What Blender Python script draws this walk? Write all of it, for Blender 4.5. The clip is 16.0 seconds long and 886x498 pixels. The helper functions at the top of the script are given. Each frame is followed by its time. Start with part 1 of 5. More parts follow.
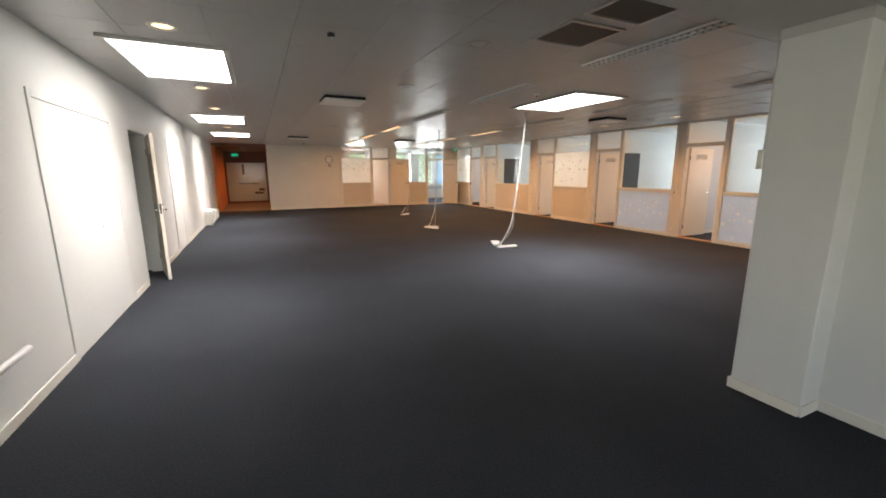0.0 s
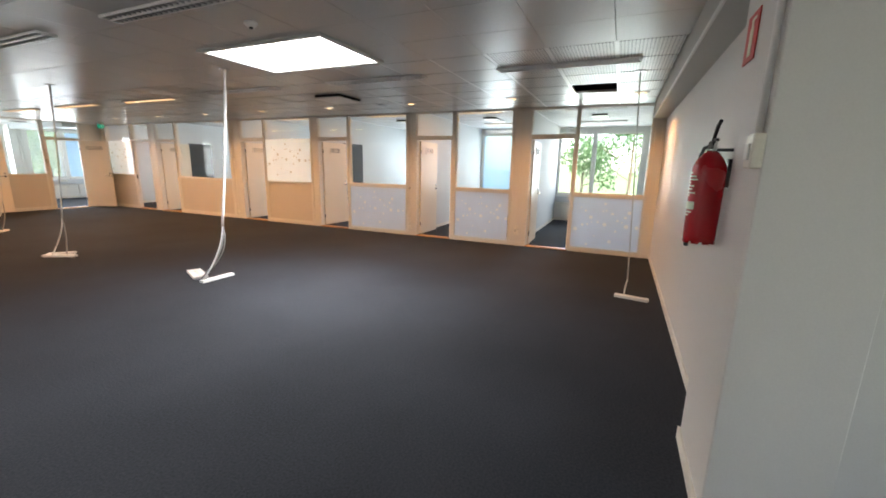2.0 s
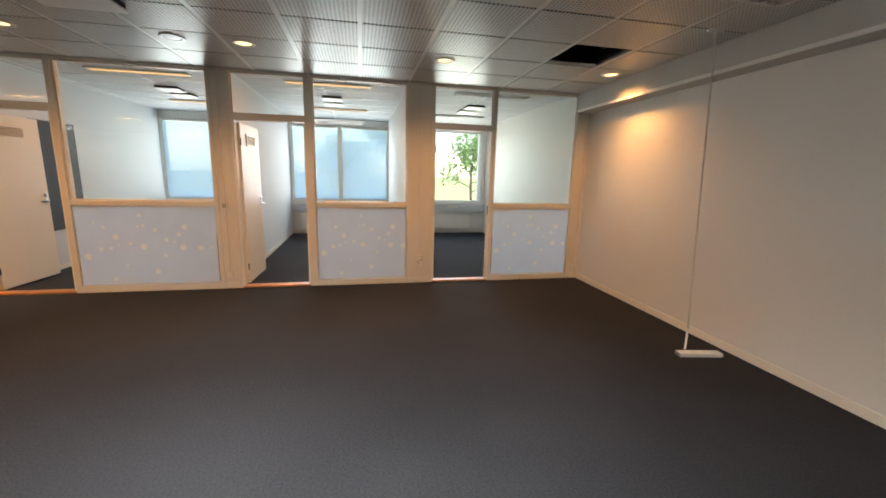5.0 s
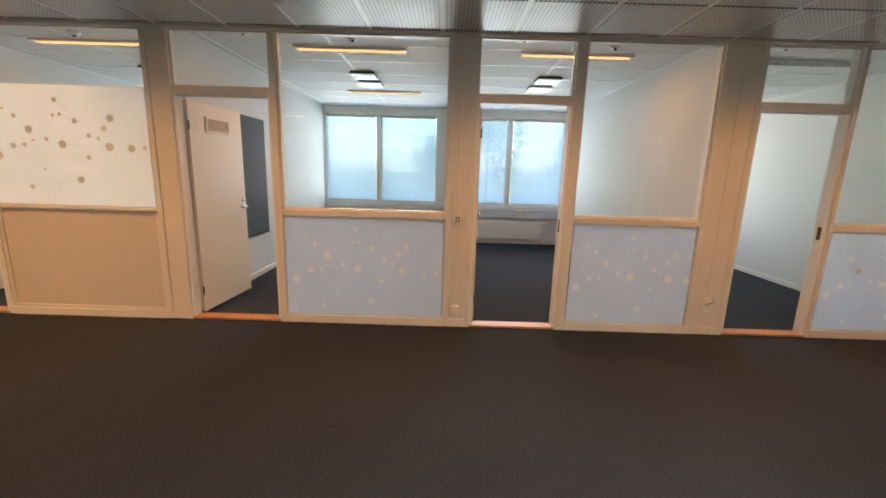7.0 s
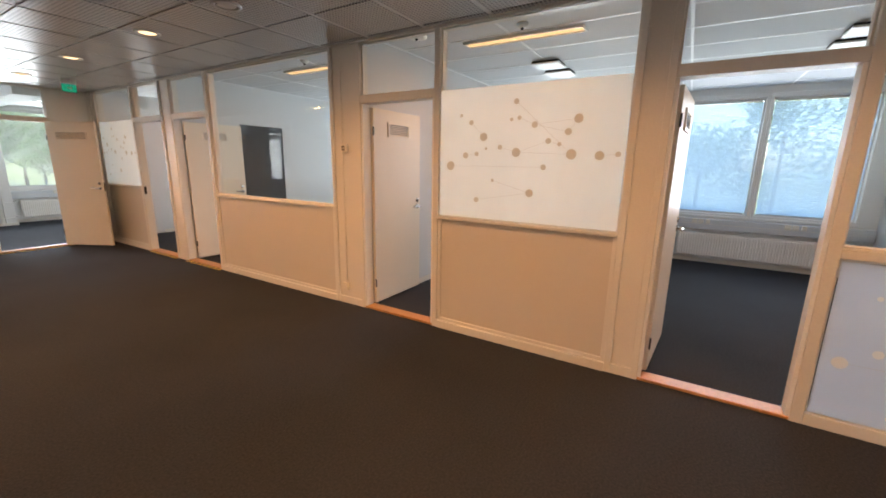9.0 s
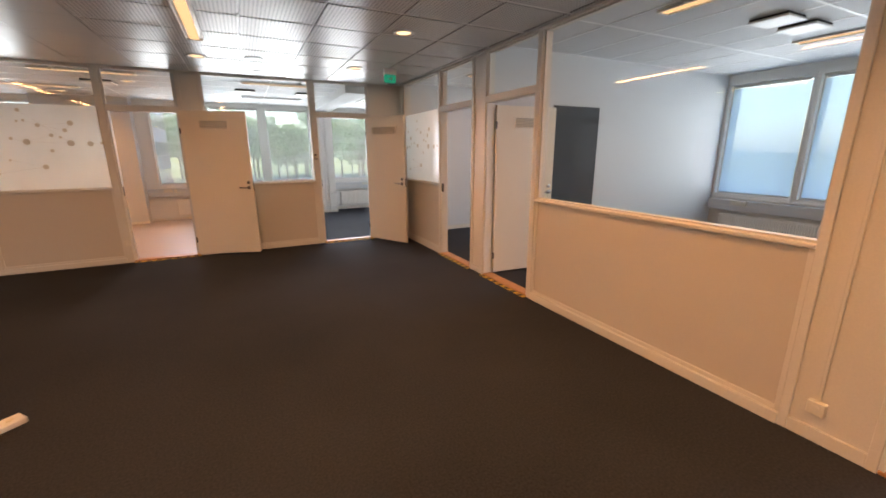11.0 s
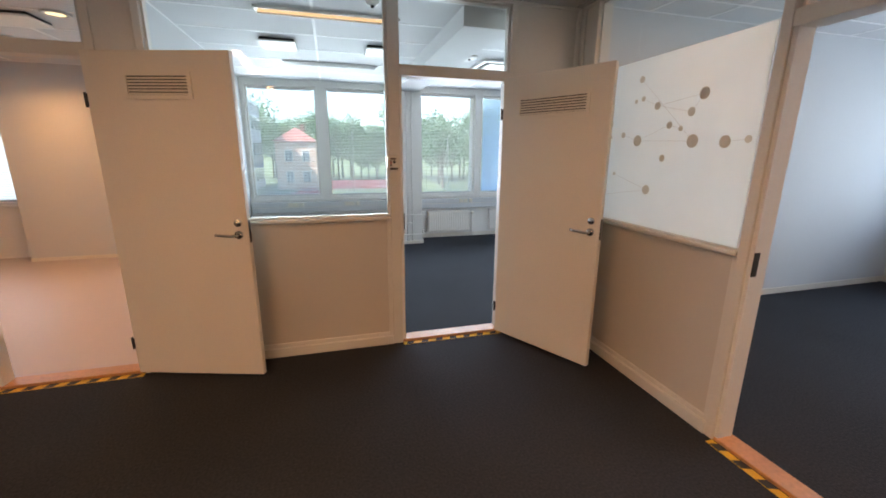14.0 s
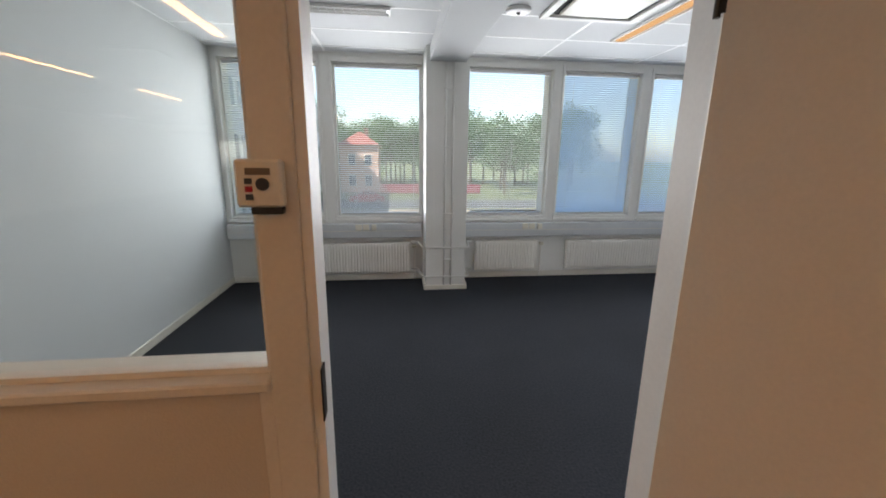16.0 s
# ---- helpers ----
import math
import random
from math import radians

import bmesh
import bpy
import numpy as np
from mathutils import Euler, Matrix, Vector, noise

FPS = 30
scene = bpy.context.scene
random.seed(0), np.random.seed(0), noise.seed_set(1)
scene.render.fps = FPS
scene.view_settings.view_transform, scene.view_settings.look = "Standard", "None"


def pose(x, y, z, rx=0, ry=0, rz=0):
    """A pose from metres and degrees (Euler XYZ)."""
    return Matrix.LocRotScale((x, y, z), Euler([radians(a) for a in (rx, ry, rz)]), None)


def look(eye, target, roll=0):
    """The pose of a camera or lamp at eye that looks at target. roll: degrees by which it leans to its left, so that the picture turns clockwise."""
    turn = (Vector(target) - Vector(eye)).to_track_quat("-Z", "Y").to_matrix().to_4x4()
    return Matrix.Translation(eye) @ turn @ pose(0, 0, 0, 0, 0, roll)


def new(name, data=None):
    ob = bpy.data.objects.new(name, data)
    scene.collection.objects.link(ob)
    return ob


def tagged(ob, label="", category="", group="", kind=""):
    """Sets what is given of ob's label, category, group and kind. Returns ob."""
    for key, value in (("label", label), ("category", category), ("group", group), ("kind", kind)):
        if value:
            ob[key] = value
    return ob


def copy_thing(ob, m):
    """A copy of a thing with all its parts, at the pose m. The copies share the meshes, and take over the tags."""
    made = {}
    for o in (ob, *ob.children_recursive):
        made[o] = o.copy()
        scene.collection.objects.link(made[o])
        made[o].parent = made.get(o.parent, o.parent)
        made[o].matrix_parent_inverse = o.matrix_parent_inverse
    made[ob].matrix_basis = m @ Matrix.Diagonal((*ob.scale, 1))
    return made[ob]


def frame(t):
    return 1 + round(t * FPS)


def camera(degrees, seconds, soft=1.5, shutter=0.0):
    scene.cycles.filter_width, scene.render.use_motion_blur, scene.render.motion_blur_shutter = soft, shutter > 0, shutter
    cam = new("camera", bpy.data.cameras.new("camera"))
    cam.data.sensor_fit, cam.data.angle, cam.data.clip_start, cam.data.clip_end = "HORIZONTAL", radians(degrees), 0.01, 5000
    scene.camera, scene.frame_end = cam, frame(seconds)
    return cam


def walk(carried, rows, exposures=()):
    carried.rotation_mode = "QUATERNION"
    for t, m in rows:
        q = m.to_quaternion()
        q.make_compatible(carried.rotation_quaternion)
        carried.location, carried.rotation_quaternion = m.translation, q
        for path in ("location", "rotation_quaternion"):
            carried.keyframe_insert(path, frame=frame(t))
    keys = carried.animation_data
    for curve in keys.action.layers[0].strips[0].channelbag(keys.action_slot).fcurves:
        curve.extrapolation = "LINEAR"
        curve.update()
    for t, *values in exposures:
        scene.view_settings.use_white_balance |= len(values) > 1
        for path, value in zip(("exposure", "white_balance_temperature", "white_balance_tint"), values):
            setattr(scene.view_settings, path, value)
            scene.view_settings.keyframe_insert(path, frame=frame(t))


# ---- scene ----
cam = camera(96.6, 16.0, soft=1.8)
PATH = [
    (0, (0.425, 0.049, 1.518), (1.254, 1.828, 1.134), -0.1),
    (0.5, (0.607, 0.581, 1.518), (1.729, 2.191, 1.135), 0.1),
    (1, (0.830, 1.085, 1.518), (2.203, 2.489, 1.137), 0.3),
    (1.5, (1.159, 1.540, 1.517), (2.754, 2.676, 1.111), 0.6),
    (2, (1.598, 1.990, 1.515), (3.389, 2.780, 1.105), 1.2),
    (2.5, (2.064, 2.391, 1.510), (3.976, 2.818, 1.104), 1.7),
    (3, (2.515, 2.782, 1.520), (4.471, 2.900, 1.120), 1.8),
    (5.5, (4.421, 5.008, 1.471), (6.341, 4.587, 1.101), 1.4),
    (6, (4.869, 5.425, 1.473), (6.808, 5.108, 1.103), 1.5),
    (6.5, (5.311, 5.846, 1.473), (7.270, 5.681, 1.103), 1.6),
    (7, (5.662, 6.284, 1.468), (7.624, 6.290, 1.079), 1.7),
    (7.5, (5.931, 6.803, 1.484), (7.877, 7.014, 1.074), 1.7),
    (8, (6.086, 7.373, 1.500), (7.999, 7.781, 1.085), 1.7),
    (8.5, (6.212, 7.958, 1.500), (8.036, 8.661, 1.075), 1.2),
    (9, (6.285, 8.538, 1.509), (7.954, 9.554, 1.085), 1.0),
    (9.5, (6.339, 9.076, 1.517), (7.830, 10.340, 1.097), 1.0),
    (10, (6.460, 9.616, 1.520), (7.724, 11.100, 1.072), 0.5),
    (12.5, (6.938, 12.726, 1.510), (7.525, 14.576, 1.028), 0.4),
    (13, (7.045, 13.378, 1.521), (7.601, 15.237, 1.036), 0.7),
    (13.5, (7.172, 14.042, 1.518), (7.679, 15.910, 1.017), 0.5),
    (14, (7.311, 14.650, 1.515), (7.837, 16.522, 1.045), 0.4),
    (14.5, (7.451, 15.262, 1.496), (8.003, 17.122, 1.013), -0.3),
    (15, (7.629, 15.842, 1.492), (8.169, 17.711, 1.030), -0.7),
    (15.5, (7.820, 16.335, 1.490), (8.313, 18.221, 1.039), -0.2),
    (16, (7.994, 16.838, 1.504), (8.226, 18.773, 1.051), 0.7),
]
walk(cam, [(t, look(eye, target, roll)) for t, eye, target, roll in PATH],
     [(0, 2.6, 7000, 10), (1, 2.82, 6900, 9), (2, 2.68, 6650, 9), (3, 2.68, 6700, 8), (5.5, 2.34, 7300, 9), (6.5, 2.55, 6800, 9), (7.5, 2.14, 7100, 10),
      (9, 2.34, 6700, 12), (10, 2.16, 6700, 15), (12.5, 2.22, 7100, 18), (13.5, 2.26, 6300, 13), (14, 2.14, 6100, 11), (15, 1.99, 5950, 13), (15.5, 1.76, 6400, 14), (16, 1.52, 6900, 15)])

# ---- world, sun, exposure ----

world = bpy.data.worlds.new("sky")
scene.world = world
world.use_nodes = True
wn = world.node_tree
sky = wn.nodes.new("ShaderNodeTexSky")
sky.sky_type = "NISHITA"
sky.sun_disc = False
sky.sun_elevation = radians(48)
sky.sun_rotation = radians(245)
wn.links.new(sky.outputs[0], wn.nodes["Background"].inputs[0])
wn.nodes["Background"].inputs[1].default_value = 0.15
sun = new("sun", bpy.data.lights.new("sun", "SUN"))
sun.data.energy, sun.data.angle, sun.data.color = 5.0, radians(0.5), (1.0, 0.95, 0.88)
# the sun stands in the south-west, over the roof
sun.matrix_basis = look((0, 0, 30), (0.906 * 20, 0.423 * 20, 30 - 22.2))

WARM = (1.0, 0.47, 0.16)
DAYWHITE = (0.97, 0.98, 1.0)
DOWNLIGHT_WATTS = 20.0
TUBE_WATTS = 6.0
WINDOW_WATTS = 4.6
TUBE_GLOW = 0.29
PANEL_GLOW = 1.8


# ---- materials ----
def material(name, color, rough=0.5, metal=0.0, var=0.08, big=0.7, fine=60.0, bump=0.0, spec=0.5, dirt=0.0):
    """A painted, woven or metal surface: colour that drifts at two scales, with fine relief."""
    m = bpy.data.materials.new(name)
    m.use_nodes = True
    t = m.node_tree
    p = t.nodes["Principled BSDF"]
    p.inputs["Roughness"].default_value = rough
    p.inputs["Metallic"].default_value = metal
    p.inputs["Specular IOR Level"].default_value = spec
    geo = t.nodes.new("ShaderNodeNewGeometry")
    n1, n2 = t.nodes.new("ShaderNodeTexNoise"), t.nodes.new("ShaderNodeTexNoise")
    n1.inputs["Scale"].default_value, n2.inputs["Scale"].default_value = big, fine
    n1.inputs["Detail"].default_value, n2.inputs["Detail"].default_value = 4, 2
    for n in (n1, n2):
        t.links.new(geo.outputs["Position"], n.inputs["Vector"])
    add = t.nodes.new("ShaderNodeMath")
    add.operation = "ADD"
    t.links.new(n1.outputs["Fac"], add.inputs[0])
    t.links.new(n2.outputs["Fac"], add.inputs[1])
    ramp = t.nodes.new("ShaderNodeMapRange")
    ramp.inputs["From Min"].default_value, ramp.inputs["From Max"].default_value = 0.6, 1.4
    ramp.inputs["To Min"].default_value, ramp.inputs["To Max"].default_value = 1 - var, 1 + var
    t.links.new(add.outputs[0], ramp.inputs["Value"])
    mul = t.nodes.new("ShaderNodeVectorMath")
    mul.operation = "SCALE"
    mul.inputs[0].default_value = color
    t.links.new(ramp.outputs[0], mul.inputs["Scale"])
    t.links.new(mul.outputs[0], p.inputs["Base Color"])
    rr = t.nodes.new("ShaderNodeMapRange")
    rr.inputs["To Min"].default_value, rr.inputs["To Max"].default_value = max(rough - 0.08, 0.02), min(rough + 0.1, 1)
    t.links.new(n1.outputs["Fac"], rr.inputs["Value"])
    t.links.new(rr.outputs[0], p.inputs["Roughness"])
    if bump:
        b = t.nodes.new("ShaderNodeBump")
        b.inputs["Strength"].default_value = bump
        b.inputs["Distance"].default_value = 0.004
        t.links.new(n2.outputs["Fac"], b.inputs["Height"])
        t.links.new(b.outputs[0], p.inputs["Normal"])
    return m


def glow(name, color, strength):
    m = bpy.data.materials.new(name)
    m.use_nodes = True
    t = m.node_tree
    t.nodes.remove(t.nodes["Principled BSDF"])
    e = t.nodes.new("ShaderNodeEmission")
    e.inputs[0].default_value, e.inputs[1].default_value = (*color, 1), strength
    t.links.new(e.outputs[0], t.nodes["Material Output"].inputs[0])
    return m


def sheen(t, base):
    """How strongly a pane mirrors: base seen straight on, all of it at a grazing angle."""
    w = t.nodes.new("ShaderNodeLayerWeight")
    w.inputs["Blend"].default_value = 0.5
    p, r = t.nodes.new("ShaderNodeMath"), t.nodes.new("ShaderNodeMapRange")
    p.operation = "POWER"
    p.inputs[1].default_value = 5.0
    r.inputs["To Min"].default_value, r.inputs["To Max"].default_value = base, 0.9
    t.links.new(w.outputs["Facing"], p.inputs[0])
    t.links.new(p.outputs[0], r.inputs["Value"])
    return r.outputs[0]


def clear_glass(name, tint=(0.97, 0.99, 0.98)):
    m = bpy.data.materials.new(name)
    m.use_nodes = True
    t = m.node_tree
    t.nodes.remove(t.nodes["Principled BSDF"])
    a, g, mix = (t.nodes.new("ShaderNode" + k) for k in ("BsdfTransparent", "BsdfGlossy", "MixShader"))
    a.inputs[0].default_value = (*tint, 1)
    g.inputs["Roughness"].default_value = 0.01
    t.links.new(sheen(t, 0.03), mix.inputs[0])
    t.links.new(a.outputs[0], mix.inputs[1])
    t.links.new(g.outputs[0], mix.inputs[2])
    t.links.new(mix.outputs[0], t.nodes["Material Output"].inputs[0])
    return m


def frosted(name, color, through_part=0.6):
    m = bpy.data.materials.new(name)
    m.use_nodes = True
    t = m.node_tree
    t.nodes.remove(t.nodes["Principled BSDF"])
    a, d, mix, g, top = (t.nodes.new("ShaderNode" + k) for k in ("BsdfTranslucent", "BsdfDiffuse", "MixShader", "BsdfGlossy", "MixShader"))
    a.inputs[0].default_value = d.inputs[0].default_value = (*color, 1)
    mix.inputs[0].default_value = 1 - through_part
    g.inputs["Roughness"].default_value = 0.12
    n = t.nodes.new("ShaderNodeTexNoise")
    n.inputs["Scale"].default_value = 3
    geo = t.nodes.new("ShaderNodeNewGeometry")
    t.links.new(geo.outputs["Position"], n.inputs["Vector"])
    r = t.nodes.new("ShaderNodeMapRange")
    r.inputs["To Min"].default_value, r.inputs["To Max"].default_value = 0.93, 1.05
    t.links.new(n.outputs["Fac"], r.inputs["Value"])
    s = t.nodes.new("ShaderNodeVectorMath")
    s.operation = "SCALE"
    s.inputs[0].default_value = color
    t.links.new(r.outputs[0], s.inputs["Scale"])
    t.links.new(s.outputs[0], a.inputs[0])
    t.links.new(s.outputs[0], d.inputs[0])
    t.links.new(a.outputs[0], mix.inputs[1])
    t.links.new(d.outputs[0], mix.inputs[2])
    t.links.new(sheen(t, 0.03), top.inputs[0])
    t.links.new(mix.outputs[0], top.inputs[1])
    t.links.new(g.outputs[0], top.inputs[2])
    t.links.new(top.outputs[0], t.nodes["Material Output"].inputs[0])
    return m


def perforated(name, color, rough, pitch=0.03):
    """Painted sheet-metal ceiling tile, with rows of small holes inside a plain margin."""
    m = material(name, color, rough, var=0.05, big=0.9, fine=20, spec=0.6)
    t = m.node_tree
    p = t.nodes["Principled BSDF"]
    geo = t.nodes.new("ShaderNodeNewGeometry")
    sc = t.nodes.new("ShaderNodeVectorMath")
    sc.operation = "SCALE"
    sc.inputs["Scale"].default_value = 1 / pitch
    t.links.new(geo.outputs["Position"], sc.inputs[0])
    fr = t.nodes.new("ShaderNodeVectorMath")
    fr.operation = "FRACTION"
    t.links.new(sc.outputs[0], fr.inputs[0])
    su = t.nodes.new("ShaderNodeVectorMath")
    su.operation = "SUBTRACT"
    su.inputs[1].default_value = (0.5, 0.5, 0)
    t.links.new(fr.outputs[0], su.inputs[0])
    fl = t.nodes.new("ShaderNodeVectorMath")
    fl.operation = "MULTIPLY"
    fl.inputs[1].default_value = (1, 1, 0)
    t.links.new(su.outputs[0], fl.inputs[0])
    ln = t.nodes.new("ShaderNodeVectorMath")
    ln.operation = "LENGTH"
    t.links.new(fl.outputs[0], ln.inputs[0])
    hole = t.nodes.new("ShaderNodeMapRange")
    hole.inputs["From Min"].default_value, hole.inputs["From Max"].default_value = 0.22, 0.30
    hole.inputs["To Min"].default_value, hole.inputs["To Max"].default_value = 0.25, 1.0
    t.links.new(ln.outputs["Value"], hole.inputs["Value"])
    col = p.inputs["Base Color"].links[0].from_socket
    mul = t.nodes.new("ShaderNodeVectorMath")
    mul.operation = "SCALE"
    t.links.new(col, mul.inputs[0])
    t.links.new(hole.outputs[0], mul.inputs["Scale"])
    t.links.new(mul.outputs[0], p.inputs["Base Color"])
    return m


M_CARPET = material("carpet", (0.029, 0.0315, 0.038), 0.95, var=0.46, big=0.6, fine=75, bump=1.0, spec=0.12)
M_VINYL = material("vinyl_floor", (0.46, 0.38, 0.33), 0.52, var=0.03, big=0.4, fine=90)
M_BROWNFLOOR = material("brown_floor", (0.10, 0.055, 0.04), 0.5, var=0.15, big=1.5, fine=60)
M_WALL = material("wall_paint", (0.68, 0.665, 0.635), 0.62, var=0.04, big=0.5, fine=120, bump=0.12)
M_OFFICE = material("office_wall_paint", (0.62, 0.63, 0.635), 0.72, var=0.03, big=0.6, fine=120, bump=0.04, spec=0.2)
M_ORANGE = material("orange_paint", (0.55, 0.16, 0.04), 0.55, var=0.08, big=1.0, fine=80)
M_BROWNPAINT = material("brown_paint", (0.16, 0.07, 0.04), 0.5, var=0.1, big=1.0, fine=80)
M_CEIL = material("ceiling_tile_paint", (0.46, 0.45, 0.435), 0.32, var=0.05, big=0.8, fine=40, spec=0.6)
M_PERF = perforated("perforated_ceiling_tile", (0.50, 0.49, 0.47), 0.34)
M_STRIP = material("ceiling_profile", (0.64, 0.63, 0.61), 0.3, var=0.04, spec=0.7)
M_SOFFIT = material("soffit_paint", (0.50, 0.49, 0.46), 0.6, var=0.05, big=0.7, fine=70, bump=0.1)
# near-black, so the void's shade above the missing tile sits in the colour
M_SLAB = material("void_shade_concrete", (0.05, 0.05, 0.05), 0.9, var=0.2)
M_OFFCEIL = material("office_ceiling_tile", (0.64, 0.65, 0.66), 0.75, var=0.05, big=0.9, fine=180, bump=0.25)
M_OFFGRID = material("office_ceiling_grid", (0.88, 0.88, 0.88), 0.4, var=0.02)
M_FRAME = material("partition_frame_paint", (0.675, 0.64, 0.575), 0.42, var=0.05, big=1.6, fine=90, bump=0.1)
M_PANEL = material("partition_panel", (0.58, 0.525, 0.45), 0.55, var=0.05, big=1.1, fine=200, bump=0.2)
M_LEAF = material("door_leaf_paint", (0.76, 0.69, 0.58), 0.40, var=0.04, big=1.2, fine=110, bump=0.08)
M_WHITE = material("white_paint", (0.78, 0.77, 0.74), 0.42, var=0.04, big=1.5, fine=90)
M_BASE = material("baseboard_paint", (0.74, 0.70, 0.62), 0.42, var=0.06, big=2.0, fine=70)
M_OAK = material("oak_threshold", (0.46, 0.22, 0.08), 0.42, var=0.22, big=5, fine=40, bump=0.1)
M_CHROME = material("chrome", (0.62, 0.61, 0.60), 0.16, 1.0, var=0.05)
M_DARKMETAL = material("dark_hinge_metal", (0.05, 0.045, 0.04), 0.4, 0.8, var=0.2)
M_ALU = material("aluminium", (0.55, 0.55, 0.55), 0.32, 1.0, var=0.06)
M_BLACK = material("black_plastic", (0.018, 0.018, 0.02), 0.4, var=0.2)
# near-black colour that holds the shade of ceiling gaps and vent backs
M_GAPSHADE = material("gap_shade", (0.006, 0.006, 0.006), 0.9, var=0.2)
M_BOARD = material("blackboard", (0.020, 0.024, 0.030), 0.72, var=0.35, big=2.2, fine=30)
M_RED = material("red_enamel", (0.40, 0.008, 0.016), 0.25, var=0.06, big=3, fine=80)
M_SIGNRED = material("sign_red", (0.55, 0.02, 0.02), 0.4, var=0.04)
M_SIGNWHITE = material("sign_white", (0.80, 0.78, 0.62), 0.45, var=0.04)
M_YELLOW = material("yellow_tape", (0.75, 0.46, 0.03), 0.5, var=0.12, big=6, fine=90)
M_TAPEBLACK = material("black_tape", (0.02, 0.018, 0.015), 0.5, var=0.25)
M_PLASTIC = material("white_plastic", (0.72, 0.68, 0.58), 0.38, var=0.05)
M_HOSEWHITE = material("white_hose", (0.60, 0.59, 0.56), 0.45, var=0.06)
M_HOSE = material("grey_cable", (0.30, 0.29, 0.28), 0.5, var=0.1)
M_RAD = material("radiator_enamel", (0.82, 0.79, 0.74), 0.35, var=0.04, big=2)
M_TRUNK = material("window_trunking", (0.58, 0.60, 0.62), 0.45, var=0.05, big=2)
M_BLIND = frosted("blind_slat", (0.54, 0.73, 0.96), 0.62)
# paler copy of the slats, with the sky's light put into its colour
M_BLINDSKYLIT = frosted("open_slat_skylit", (0.84, 0.90, 0.97), 0.62)
M_GLASS = clear_glass("clear_glass")
M_FROST = frosted("white_frosted_film", (0.92, 0.95, 0.93), 0.74)
# grey film, darkened in colour for the dim floor behind the lower panes
M_FROSTDIM = frosted("grey_film_dimmed", (0.74, 0.79, 0.85), 0.76)
# one dot colour in two copies: darkened where backlit, paled where front-lit
M_DOT = frosted("film_dot", (0.68, 0.62, 0.51), 0.28)
M_DOTFRONTLIT = frosted("film_dot_frontlit", (0.93, 0.90, 0.83), 0.3)
M_LINE = material("film_line", (0.66, 0.64, 0.60), 0.5, var=0.05)
M_GRILLE = material("brown_grille", (0.16, 0.13, 0.10), 0.5, 0.3, var=0.15)
M_TUBE = glow("warm_tube", (1.0, 0.60, 0.29), TUBE_GLOW)
M_BULB = glow("warm_bulb", (1.0, 0.66, 0.33), 0.55)
M_SKYPANEL = glow("daylight_panel", DAYWHITE, PANEL_GLOW)
M_EXITGLOW = glow("exit_lamp", (0.02, 0.55, 0.30), 0.10)


# ---- building blocks ----
def mesh_object(name, bm, mat):
    me = bpy.data.meshes.new(name)
    bm.to_mesh(me)
    bm.free()
    me.materials.append(mat)
    return new(name, me)


def part(name, bm, mat, parent, label="", kind=""):
    ob = mesh_object(name, bm, mat)
    ob.parent = parent
    return tagged(ob, label, kind=kind)


def empty(name, m=None):
    ob = new(name)
    ob.empty_display_size = 0.1
    if m is not None:
        ob.matrix_basis = m
    return ob


FACES = ((0, 3, 2, 1), (4, 5, 6, 7), (0, 1, 5, 4), (1, 2, 6, 5), (2, 3, 7, 6), (3, 0, 4, 7))


def add_box(bm, x0, x1, y0, y1, z0, z1):
    x0, x1, y0, y1, z0, z1 = min(x0, x1), max(x0, x1), min(y0, y1), max(y0, y1), min(z0, z1), max(z0, z1)
    v = [bm.verts.new(c) for c in ((x0, y0, z0), (x1, y0, z0), (x1, y1, z0), (x0, y1, z0), (x0, y0, z1), (x1, y0, z1), (x1, y1, z1), (x0, y1, z1))]
    for f in FACES:
        bm.faces.new([v[i] for i in f])


def boxes(*dims, bevel=0.0):
    bm = bmesh.new()
    for d in dims:
        add_box(bm, *d)
    if bevel:
        bmesh.ops.bevel(bm, geom=bm.edges[:], offset=bevel, segments=1, affect="EDGES")
    return bm


def add_cyl(bm, m, r0, r1, depth, n=20, caps=True):
    bmesh.ops.create_cone(bm, cap_ends=caps, segments=n, radius1=r0, radius2=r1, depth=depth, matrix=m)


def add_tube(bm, pts, r, n=8):
    """A round tube along a line of points."""
    pts = [Vector(p) for p in pts]
    rings = []
    for i, p in enumerate(pts):
        d = (pts[min(i + 1, len(pts) - 1)] - pts[max(i - 1, 0)]).normalized()
        a = d.cross(Vector((0.31, 0.2, 0.93)) if abs(d.z) < 0.9 else Vector((1, 0, 0))).normalized()
        b = d.cross(a)
        rings.append([bm.verts.new(p + r * (math.cos(k * math.tau / n) * a + math.sin(k * math.tau / n) * b)) for k in range(n)])
    for u, v in zip(rings, rings[1:]):
        for k in range(n):
            bm.faces.new((u[k], u[(k + 1) % n], v[(k + 1) % n], v[k]))
    bm.faces.new(rings[0][::-1])
    bm.faces.new(rings[-1])


def add_lathe(bm, profile, n=24, m=None):
    """A turned shape about z from (radius, height) pairs."""
    m = m or Matrix()
    rings = [[bm.verts.new(m @ Vector((r * math.cos(k * math.tau / n), r * math.sin(k * math.tau / n), z))) for k in range(n)] for r, z in profile]
    for u, v in zip(rings, rings[1:]):
        for k in range(n):
            bm.faces.new((u[k], u[(k + 1) % n], v[(k + 1) % n], v[k]))
    if profile[0][0] > 1e-4:
        bm.faces.new(rings[0][::-1])
    if profile[-1][0] > 1e-4:
        bm.faces.new(rings[-1])


def smooth(ob):
    for p in ob.data.polygons:
        p.use_smooth = True
    return ob


def structure(ob, label, category=""):
    return tagged(ob, label, category, kind="structure")


